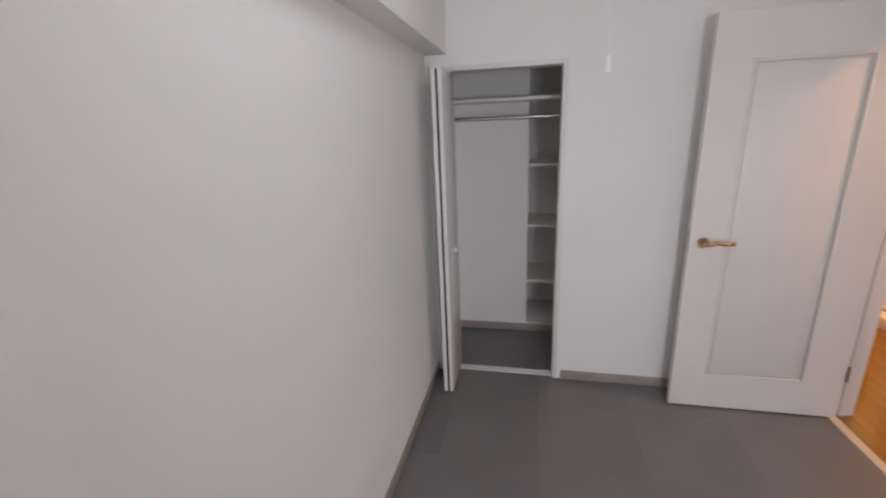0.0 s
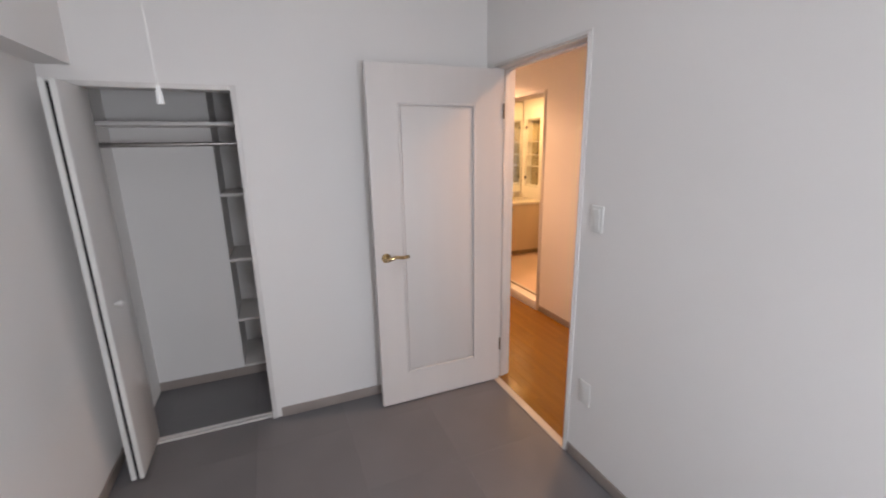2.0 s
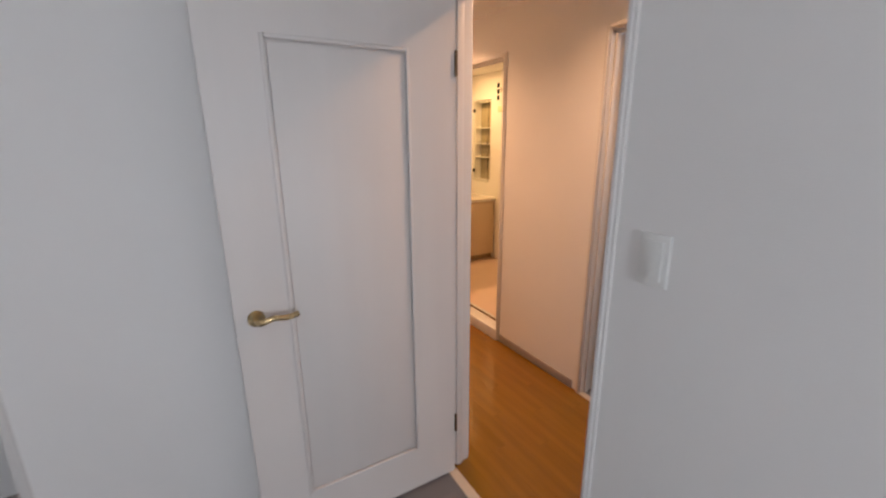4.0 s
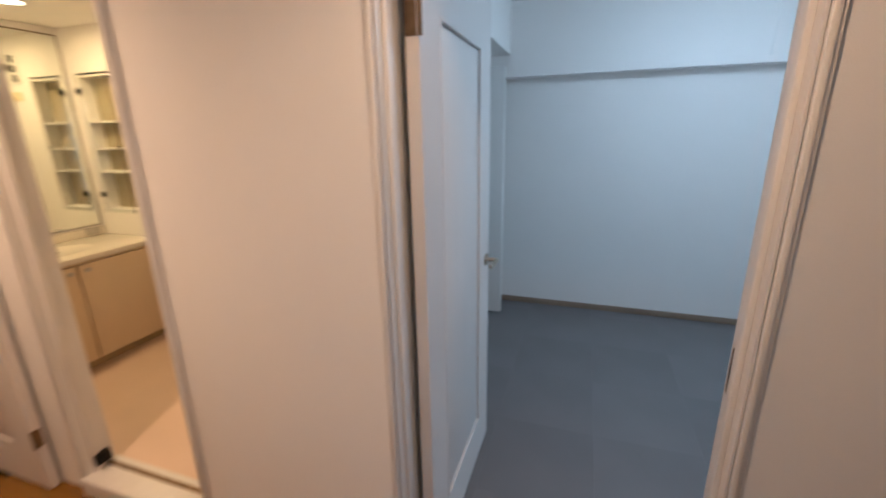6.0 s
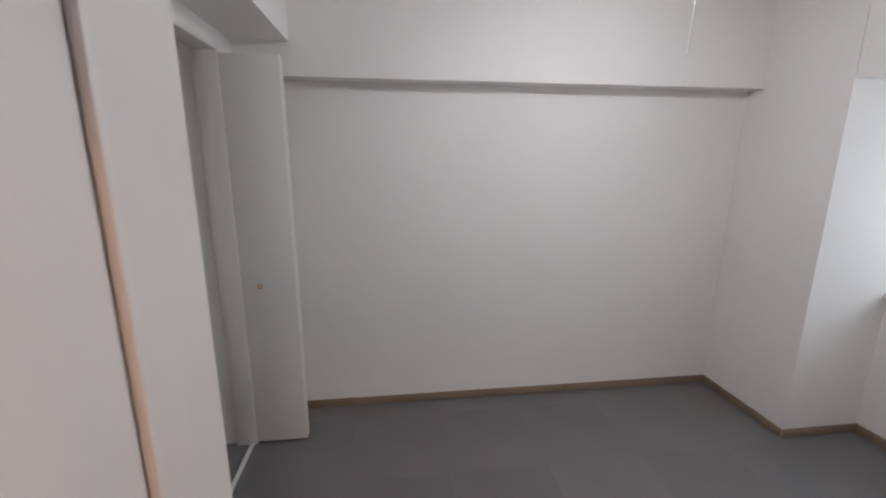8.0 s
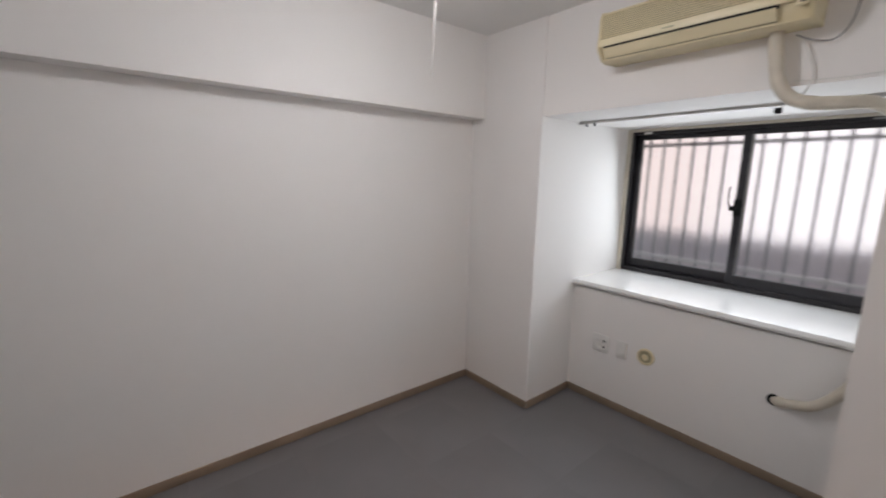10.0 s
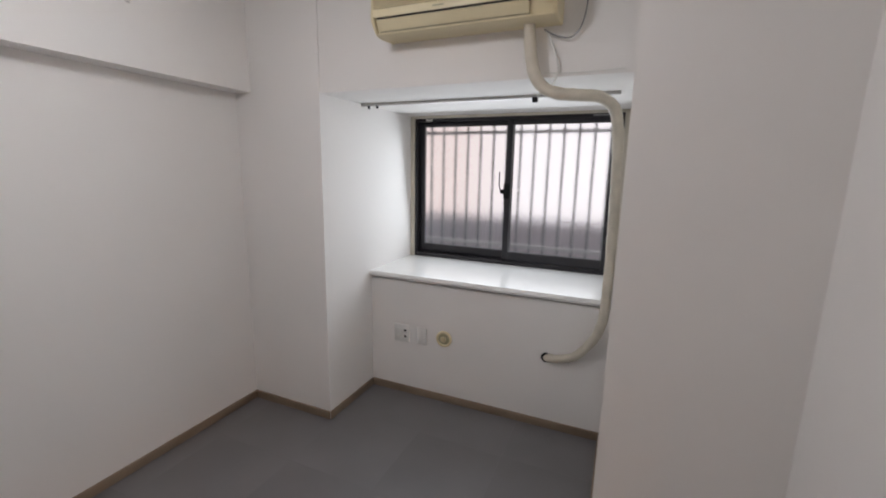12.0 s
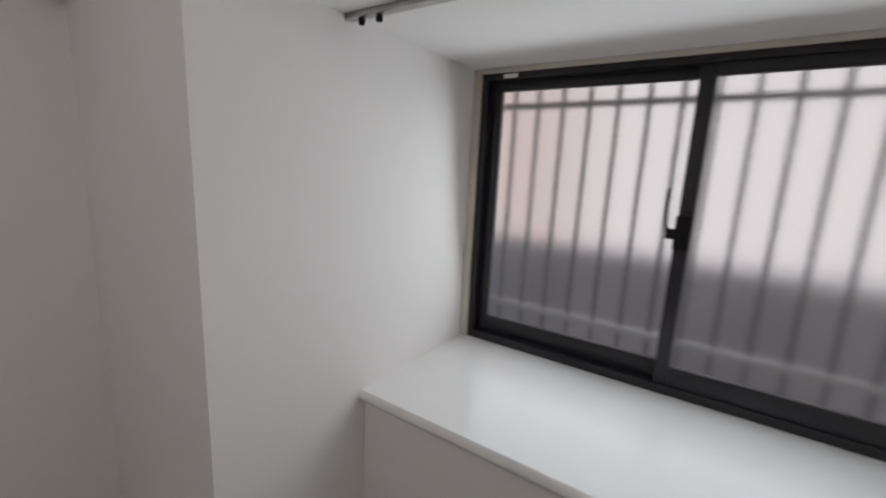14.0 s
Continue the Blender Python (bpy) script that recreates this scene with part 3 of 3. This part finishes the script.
part("plug", box(disc(bmesh.new(), (WALL_X - 0.011, -1.219, 0.431), "x", 0.020, 0.017, 0.010, 24),
                 WALL_X - 0.021, WALL_X - 0.012, -1.222, -1.216, 0.418, 0.444, bevel=0.001), CREAM, cap, "raised cream turning knob")


def ceiling_lamp(x, y, end, top, label, thick, lean):
    """A round lamp under the ceiling with its pull cord."""
    ob = thing("ceiling_lamp", (x, y, top), label, "ceiling lamp", "ceiling lamps of the rooms")
    part("housing", disc(disc(bmesh.new(), (x, y, top - 0.011), "z", 0.06, 0.09, 0.022, 28), (x, y, top - 0.046), "z", 0.235, 0.215, 0.048, 40), PLASTIC, ob)
    part("diffuser", disc(bmesh.new(), (x, y, top - 0.080), "z", 0.205, 0.230, 0.020, 40), TUBE, ob, "glowing white diffuser")
    hang = top - 0.075
    sway = [(x + lean * (5 - k) / 5 + 0.003 * math.sin(k * 1.3), y + 0.003 * math.cos(k * 1.7), end + 0.03 + (hang - end - 0.03) * k / 5) for k in range(6)]
    cord = part("cord", tube(bmesh.new(), sway, thick, n=8, steps=4), PLASTIC, ob, "thin white pull cord")
    part("pull", disc(bmesh.new(), (sway[0][0], sway[0][1], end + 0.018), "z", 0.0052, 0.0034, 0.028, 14), PLASTIC, cord, "white plastic pull")


ceiling_lamp(*LAMP_A, 1.638, H_A, "round white ceiling lamp with a thin pull cord", 0.0007, 0.0)
ceiling_lamp(*LAMP_B, 1.800, H_B, "round white ceiling lamp with a white pull cord", 0.0034, 0.0)

# ---- second room: window ----
# the window recess and what hangs in it, laid out from the room's north-east corner
LAY = Matrix.Translation((NX, NY, 0.05)) @ Matrix.Scale(0.966, 4)
R_TOP, R_S, R_N, R_X = 1.8755, -2.1532, -0.6128, 0.4834
win = structure("window_1", boxes((1.05, 1.14, -0.645, -0.612, 0.795, R_TOP), (1.05, 1.14, R_S, -2.122, 0.795, R_TOP),
                                  (1.05, 1.14, -2.122, -0.645, 1.858, R_TOP), bevel=0.002), CREAM_TRIM, "black aluminium sliding window with frosted panes", "window")
part("window_frame", boxes((1.062, 1.15, -0.668, -0.645, 0.80, 1.858), (1.062, 1.15, -2.122, -2.098, 0.80, 1.858),
                           (1.062, 1.15, -2.098, -0.668, 1.835, 1.858), (1.062, 1.15, -2.098, -0.668, 0.80, 0.832), bevel=0.002), BLACK, win)


def sash(y0, y1, x0, name_mat=BLACK):
    s = part("sash", boxes((x0, x0 + 0.028, y0, y0 + 0.042, 0.832, 1.835), (x0, x0 + 0.028, y1 - 0.042, y1, 0.832, 1.835),
                           (x0, x0 + 0.028, y0 + 0.042, y1 - 0.042, 1.800, 1.835), (x0, x0 + 0.028, y0 + 0.042, y1 - 0.042, 0.832, 0.896), bevel=0.003), name_mat, win)
    pane = part("pane", boxes((x0 + 0.011, x0 + 0.016, y0 + 0.040, y1 - 0.040, 0.894, 1.802)), FROST, s, "frosted glass pane")
    pane.visible_shadow = False
    bead = boxes((x0 + 0.004, x0 + 0.010, y0 + 0.042, y0 + 0.047, 0.896, 1.80), (x0 + 0.004, x0 + 0.010, y1 - 0.047, y1 - 0.042, 0.896, 1.80),
                 (x0 + 0.004, x0 + 0.010, y0 + 0.047, y1 - 0.047, 0.896, 0.902), bevel=0.001)
    part("glazing_bead", bead, GRILLE, s)
    return s


sash(-2.098, -1.365, 1.068)
sash(-1.410, -0.668, 1.102)
lock = part("crescent_lock", boxes((1.046, 1.068, -1.408, -1.362, 1.285, 1.395), bevel=0.006), DARK, win, "black crescent lock")
bm = tube(bmesh.new(), [(1.045, -1.375, 1.345), (1.036, -1.345, 1.350), (1.032, -1.335, 1.385), (1.032, -1.335, 1.475)], 0.005, n=10, steps=4)
box(bm, 1.034, 1.052, -1.380, -1.340, 1.320, 1.352, bevel=0.004)
part("lock_lever", bm, DARK, lock)
part("frame_sticker", boxes((1.0605, 1.0625, -0.79, -0.735, 1.838, 1.853)), PLASTIC, win, "pale sticker")
part("frame_label", boxes((1.0605, 1.0625, -2.06, -1.93, 1.842, 1.852)), GRILLE, win, "grey sticker")
bm = bmesh.new()
profile(bm, [(0.452 + 0.012, 0.762), (0.456, 0.766), (0.452, 0.778), (0.456, 0.790), (0.466, 0.798), (1.062, 0.800), (1.062, 0.762)], R_S, R_N)
structure("window_sill", bm, SILL, "glossy white window sill board with rounded nose", "window sill")

grille = thing("window_grille", (1.30, -1.38, 0.72), "grey aluminium security bars outside the window", "window grille")
for k in range(16):
    y = -0.573 - 0.105 * k
    part("bar", boxes((1.295, 1.309, y - 0.008, y + 0.008, 0.70, 1.96), bevel=0.002), GRILLE, grille)
part("rail", boxes((1.285, 1.296, -2.2, -0.5, 1.759, 1.782), bevel=0.002), GRILLE, grille)
part("rail", boxes((1.285, 1.320, -2.2, -0.5, 0.895, 0.918), bevel=0.002), PLASTIC, grille, "pale lower rail")
for y in (-0.53, -2.18):
    part("bracket", boxes((1.24, 1.30, y - 0.012, y + 0.012, 1.75, 1.82)), GRILLE, grille)

rail = thing("curtain_rail", (0.405, -1.35, R_TOP), "grey metal curtain rail under the recess ceiling", "curtain rail")
part("track", boxes((0.392, 0.418, -2.10, -0.60, R_TOP - 0.015, R_TOP), bevel=0.002), STEEL, rail)
for y in (-0.66, -0.72):
    part("runner", boxes((0.398, 0.412, y - 0.006, y + 0.006, R_TOP - 0.031, R_TOP - 0.015), bevel=0.002), DARK, rail)

# ---- second room: air conditioner ----
ac = thing("air_conditioner", (0.0, -1.46, 2.03), "yellowed cream wall air conditioner with slatted front", "air conditioner")
Y0, Y1 = -1.865, -1.065
bm = profile(bmesh.new(), [(0.008, 2.0773), (0.008, 2.285), (-0.150, 2.290), (-0.172, 2.282), (-0.182, 2.262), (-0.186, 2.168), (-0.190, 2.146),
                           (-0.186, 2.131), (-0.168, 2.1294), (-0.160, 2.1077), (-0.142, 2.0804), (-0.156, 2.0779), (-0.152, 2.0717), (-0.136, 2.0680), (-0.100, 2.0674)], Y0 + 0.012, Y1 - 0.012)
part("body", bm, CREAM, ac)
for y0, y1 in ((Y0, Y0 + 0.014), (Y1 - 0.014, Y1)):
    bm = profile(bmesh.new(), [(0.006, 2.0742), (0.006, 2.288), (-0.150, 2.293), (-0.174, 2.285), (-0.186, 2.264), (-0.190, 2.168), (-0.193, 2.144),
                               (-0.191, 2.1188), (-0.164, 2.0854), (-0.150, 2.0717), (-0.130, 2.0674), (-0.100, 2.0655)], y0, y1)
    bmesh.ops.bevel(bm, geom=[e for e in bm.edges if e.calc_face_angle(0) > 1.2], offset=0.004, segments=2, affect="EDGES")
    part("end_cap", bm, CREAM, ac)
bm = bmesh.new()
for k in range(12):
    z = 2.166 + k * 0.0088
    box(bm, -0.1945, -0.186, Y0 + 0.05, Y1 - 0.016, z, z + 0.0048, bevel=0.001, seg=1)
tagged(part("grille_slats", bm, CREAM, ac, "fine cream intake slats"), kind="stuff")
# shade between the slats is put into this part's colour
part("grille_recess", boxes((-0.1880, -0.180, Y0 + 0.05, Y1 - 0.016, 2.164, 2.270)), SHADE_CREAM, ac, "recess behind the slats, coloured as in shade")
part("outlet_slot", boxes((-0.1895, -0.160, Y0 + 0.10, Y1 - 0.03, 2.1223, 2.1291)), DARK, ac, "black air outlet slot")
bm = profile(bmesh.new(), [(-0.186, 2.1223), (-0.189, 2.1176), (-0.159, 2.0829), (-0.151, 2.0854)], Y0 + 0.105, Y1 - 0.032)
part("louver", bm, CREAM, ac, "cream outlet flap")
# dark strip drawn for the shade below the flap
part("flap_gap_shade", boxes((-0.1575, -0.138, Y0 + 0.105, Y1 - 0.032, 2.0795, 2.0819)), SHADE_CREAM, ac, "dark strip for the shade under the flap")
part("badge", boxes((-0.1925, -0.189, -1.415, -1.365, 2.143, 2.148)), CAP_GREEN, ac, "small grey maker's plate")
part("control_panel", boxes((-0.194, -0.182, Y0 + 0.012, Y0 + 0.048, 2.1114, 2.27), bevel=0.002), CREAM, ac)
part("indicator", boxes((-0.1955, -0.193, Y0 + 0.02, Y0 + 0.036, 2.1188, 2.1226)), DARK, ac)

pipe = thing("air_conditioner_pipe", (0.48, -1.83, 0.39), "cream taped refrigerant pipe from the air conditioner", "pipe")
RUN = [(-0.128, -1.776, 2.058), (-0.130, -1.784, 1.980), (-0.130, -1.803, 1.876), (-0.122, -1.843, 1.815), (-0.115, -1.900, 1.790), (-0.090, -1.980, 1.783),
       (-0.020, -2.053, 1.784), (0.065, -2.108, 1.752), (0.125, -2.128, 1.680), (0.160, -2.134, 1.600), (0.205, -2.140, 1.428), (0.235, -2.145, 1.225),
       (0.248, -2.147, 1.010), (0.262, -2.145, 0.812), (0.290, -2.130, 0.700), (0.325, -2.098, 0.610), (0.352, -2.015, 0.495), (0.375, -1.925, 0.452),
       (0.395, -1.868, 0.437), (0.412, -1.855, 0.437)]
BACK = LAY.inverted()
part("wrapped_pipe", tube(bmesh.new(), [BACK @ Vector(p) for p in RUN], 0.0245, n=16, lumps=0.12), TAPE, pipe)
bm = disc(bmesh.new(), (R_X - 0.003, -1.822, 0.402), "x", 0.029, 0.029, 0.008, 28)
part("sleeve_hole", bm, DARK, pipe, "dark wall sleeve")
bm = tube(bmesh.new(), [(-0.03, -1.80, 2.06), (-0.01, -1.84, 1.98), (-0.005, -1.86, 1.90), (-0.008, -1.83, 1.83), (-0.010, -1.775, 1.80)], 0.0035, n=8)
part("sensor_wire", bm, PLASTIC, pipe)
part("sensor", boxes((-0.016, 0.004, -1.781, -1.758, 1.776, 1.798), bevel=0.003), DARK, pipe, "small black sensor box")
bm = tube(bmesh.new(), [(0.004, -1.80, 1.895), (0.004, -1.95, 1.888), (0.004, -2.12, 1.893)], 0.0028, n=8)
part("loose_wire", bm, PLASTIC, pipe)

out = thing("cooler_outlet", (0.008, -1.955, 2.25), "cream wall outlet with a grey cord beside the air conditioner", "power socket")
part("plate", boxes((-0.004, 0.008, -1.99, -1.92, 2.19, 2.31), bevel=0.003), CREAM, out)
plug = part("plug", boxes((-0.035, -0.004, -1.972, -1.938, 2.225, 2.26), bevel=0.005), CREAM, out)
part("plug_pins", boxes((-0.0055, -0.003, -1.965, -1.945, 2.28, 2.295)), DARK, out)
part("power_cord", tube(bmesh.new(), [(-0.025, -1.955, 2.225), (-0.02, -1.957, 2.14), (-0.015, -1.94, 2.06), (-0.015, -1.90, 2.02), (-0.03, -1.84, 2.03), (-0.05, -1.80, 2.05)], 0.0032, n=8),
     GRILLE, plug, "thin grey cord")

LAY = Matrix()

# ---- washroom ----
LAY = Matrix.Translation((-0.05, 0, -0.015))
van = thing("vanity_cabinet", (-5.13, -2.0, 0.07), "pale beige vanity cabinet with two doors", "vanity")
part("body", boxes((-5.398, -4.89, -2.60, -1.552, 0.15, 0.79)), VANITY, van)
part("toe_kick", boxes((-5.398, -4.93, -2.60, -1.552, 0.07, 0.15)), TOE, van, "light brown recessed toe kick")
for y0, y1, ky in ((-2.075, -1.56, -2.03), (-2.595, -2.08, -2.125)):
    d = part("door", boxes((-4.89, -4.87, y0 + 0.003, y1 - 0.003, 0.155, 0.772), bevel=0.003), VANITY, van)
    part("knob", disc(bmesh.new(), (-4.861, ky, 0.735), "x", 0.010, 0.014, 0.02, 16), STEEL, d, "small steel knob")
top = thing("washbasin_top", (-5.13, -2.0, 0.79), "cream worktop with an oval washbasin", "washbasin")
part("worktop", boxes((-5.398, -4.855, -2.60, -1.552, 0.79, 0.825), bevel=0.006), COUNTER, top)
part("splashback", boxes((-5.398, -5.385, -2.60, -1.552, 0.825, 0.885), bevel=0.003), COUNTER, top)
bm = bmesh.new()
rings = []
for r, z in ((1.0, 0.8265), (0.93, 0.8285), (0.88, 0.826)):
    rings.append([bm.verts.new((-5.12 + 0.17 * r * math.cos(a), -2.05 + 0.23 * r * math.sin(a), z)) for a in (2 * math.pi * k / 36 for k in range(36))])
for a, b in zip(rings, rings[1:]):
    for k in range(36):
        bm.faces.new((a[k], a[(k + 1) % 36], b[(k + 1) % 36], b[k]))
bm.faces.new(rings[-1])
part("basin", bm, COUNTER, top)
part("drain", disc(bmesh.new(), (-5.10, -2.05, 0.8275), "z", 0.024, 0.024, 0.004, 24), DARK, top, "dark drain")
part("tap", tube(bmesh.new(), [(-5.34, -2.05, 0.82), (-5.34, -2.05, 0.92), (-5.30, -2.05, 0.955), (-5.22, -2.05, 0.94)], 0.013, n=12), STEEL, top, "chrome tap")
mir = thing("wall_mirror", (-5.398, -2.05, 0.90), "large wall mirror above the washbasin", "mirror")
part("glass", boxes((-5.398, -5.390, -2.60, -1.575, 0.905, 2.165)), MIRROR, mir)
part("bottom_channel", boxes((-5.398, -5.384, -2.60, -1.575, 0.893, 0.905)), STEEL, mir, "steel channel")
part("edge_channel", boxes((-5.398, -5.386, -1.575, -1.568, 0.893, 2.165)), STEEL, mir, "steel edge")
part("top_channel", boxes((-5.398, -5.386, -2.60, -1.575, 2.165, 2.172)), BRONZE, mir)
sock = thing("mirror_socket", (-5.384, -1.62, 0.86), "small grey socket under the mirror", "power socket")
part("plate", boxes((-5.384, -5.372, -1.69, -1.60, 0.835, 0.888), bevel=0.003), STEEL, sock)

cab = thing("medicine_cabinet", (-5.14, -1.50, 1.0), "recessed washroom shelf cabinet with clear glass door", "cabinet")
part("lining", boxes((-5.30, -5.288, -1.553, -1.462, 1.0, 1.92), (-4.992, -4.98, -1.553, -1.462, 1.0, 1.92), (-5.288, -4.992, -1.553, -1.462, 1.0, 1.012),
                     (-5.288, -4.992, -1.553, -1.462, 1.908, 1.92)), PAINT, cab)
part("back", boxes((-5.288, -4.992, -1.466, -1.460, 1.012, 1.908)), SHADE_CREAM, cab, "olive-brown cabinet back")
for z in (1.28, 1.44, 1.62):
    part("shelf", boxes((-5.288, -4.992, -1.545, -1.466, z - 0.006, z + 0.006)), PAINT, cab)
dr = part("glass_door", boxes((-5.312, -5.02, -1.564, -1.558, 0.99, 1.93)), CLEAR, cab, "clear glass door")
dr.visible_shadow = False
for z in (1.12, 1.82):
    part("glass_hinge", boxes((-5.318, -5.28, -1.574, -1.556, z - 0.018, z + 0.018), bevel=0.004), DARK, dr, "black glass hinge")
part("catch", boxes((-5.04, -5.025, -1.572, -1.556, 1.44, 1.46), bevel=0.003), DARK, dr)
LAY = Matrix()
bath = thing("washroom_switch_panel", (-4.88, -1.55, 1.98), "white wall switch panel with black buttons", "switch panel")
part("plate", boxes((-4.93, -4.80, -1.562, -1.55, 1.88, 2.10), bevel=0.003), PLASTIC, bath)
for z in (1.92, 1.985, 2.05):
    part("button", boxes((-4.915, -4.875, -1.566, -1.561, z - 0.024, z + 0.024), bevel=0.002), DARK, bath, "black button")
part("label", boxes((-4.86, -4.815, -1.564, -1.561, 1.975, 2.02)), STEEL, bath)
solid("washroom_socket", boxes((-4.90, -4.80, -1.56, -1.55, 1.77, 1.83), bevel=0.003), CREAM, (-4.85, -1.555, 1.8), "small cream cover plate on the washroom wall", "cover plate")

for nm, (x, y, z), lab in (("hall_downlight", (-2.12, -3.17, H_HALL), "recessed round hall downlight"),
                            ("hall_downlight", (-3.85, -3.17, H_HALL), "recessed round hall downlight"), ("washroom_downlight", (-4.98, -2.03, H_WASH), "glowing recessed washroom downlight")):
    ob = thing(nm, (x, y, z), lab, "ceiling lamp")
    bm = bmesh.new()
    rr = [[bm.verts.new((x + r * math.cos(a), y + r * math.sin(a), z + dz)) for a in (2 * math.pi * k / 32 for k in range(32))] for r, dz in ((0.078, 0), (0.076, -0.006), (0.062, -0.006), (0.06, 0))]
    for a, b in zip(rr, rr[1:]):
        for k in range(32):
            bm.faces.new((a[k], a[(k + 1) % 32], b[(k + 1) % 32], b[k]))
    part("trim_ring", bm, PLASTIC, ob)
    part("diffuser", disc(bmesh.new(), (x, y, z - 0.002), "z", 0.06, 0.06, 0.003, 32), BULB, ob, "glowing warm diffuser")

# ---- floors and their pieces ----


def piece(name, me, place, parent):
    ob = new(name, me)
    ob.parent = parent
    ob.location = place
    return ob


def cells(lo, hi, edge, step):
    k = math.floor((lo - edge) / step)
    cuts = [lo] + [c for c in (edge + step * (k + i) for i in range(1, 60)) if lo + 0.01 < c < hi - 0.01] + [hi]
    return list(zip(cuts, cuts[1:]))


def tiled(name, label, mat, rects, ex, ey, step, gap=0.0003):
    base = structure(name, boxes(*[(x0, x1, y0, y1, -0.12, -0.004) for x0, x1, y0, y1 in rects]), mat, label, "floor")
    cache = {}
    for x0, x1, y0, y1 in rects:
        for a, b in cells(x0, x1, ex, step):
            for c, d in cells(y0, y1, ey, step):
                key = (round(b - a, 3), round(d - c, 3))
                if key not in cache:
                    w, h = key[0] / 2 - gap / 2, key[1] / 2 - gap / 2
                    bm = box(bmesh.new(), -w, w, -h, h, -0.004, 0.0, bevel=0.00015, seg=1)
                    cache[key] = mesh_of("floor_tile", bm, mat)
                piece("floor_tile", cache[key], ((a + b) / 2, (c + d) / 2, 0), base)


tiled("floor_first_room", "dull grey vinyl tile floor", VINYL, [(A_WEST, A_EAST, A_SOUTH, A_NORTH), (-3.62, A_WEST, -5.84, -4.88)], -2.28, -5.23, 0.49)
tiled("floor_second_room", "dull grey vinyl tile floor", VINYL, [(-3.54, WALL_X, -2.63, NY), (DB_W, DB_E, -2.708, -2.63)], -1.43, -1.22, 0.49)
base = structure("floor_hall", boxes((-5.4, 1.1, S_N, -2.73, -0.12, -0.006), (DA_W, DA_E, -3.690, S_N, -0.12, -0.001)), WOOD, "glossy orange-brown wooden hall floor", "floor")
rows, bw, bl = 12, (-2.73 - S_N) / 12, 0.92
me = mesh_of("floor_board", box(bmesh.new(), -bl / 2 + 0.0003, bl / 2 - 0.0003, -bw / 2 + 0.0002, bw / 2 - 0.0002, -0.006, 0.0, bevel=0.0005, seg=1), WOOD)
for r in range(rows):
    for k in range(7):
        x = -4.9 + k * bl + (r * 0.37 % 1) * bl * 0.9 - 0.4
        piece("floor_board", me, (min(max(x, -5.4 + bl / 2), 1.1 - bl / 2), S_N + (r + 0.5) * bw, 0), base)
structure("floor_washroom", boxes((-5.45, -3.29, -2.63, -1.55, 0.0, 0.07)), LINO, "pale beige washroom vinyl floor", "floor")
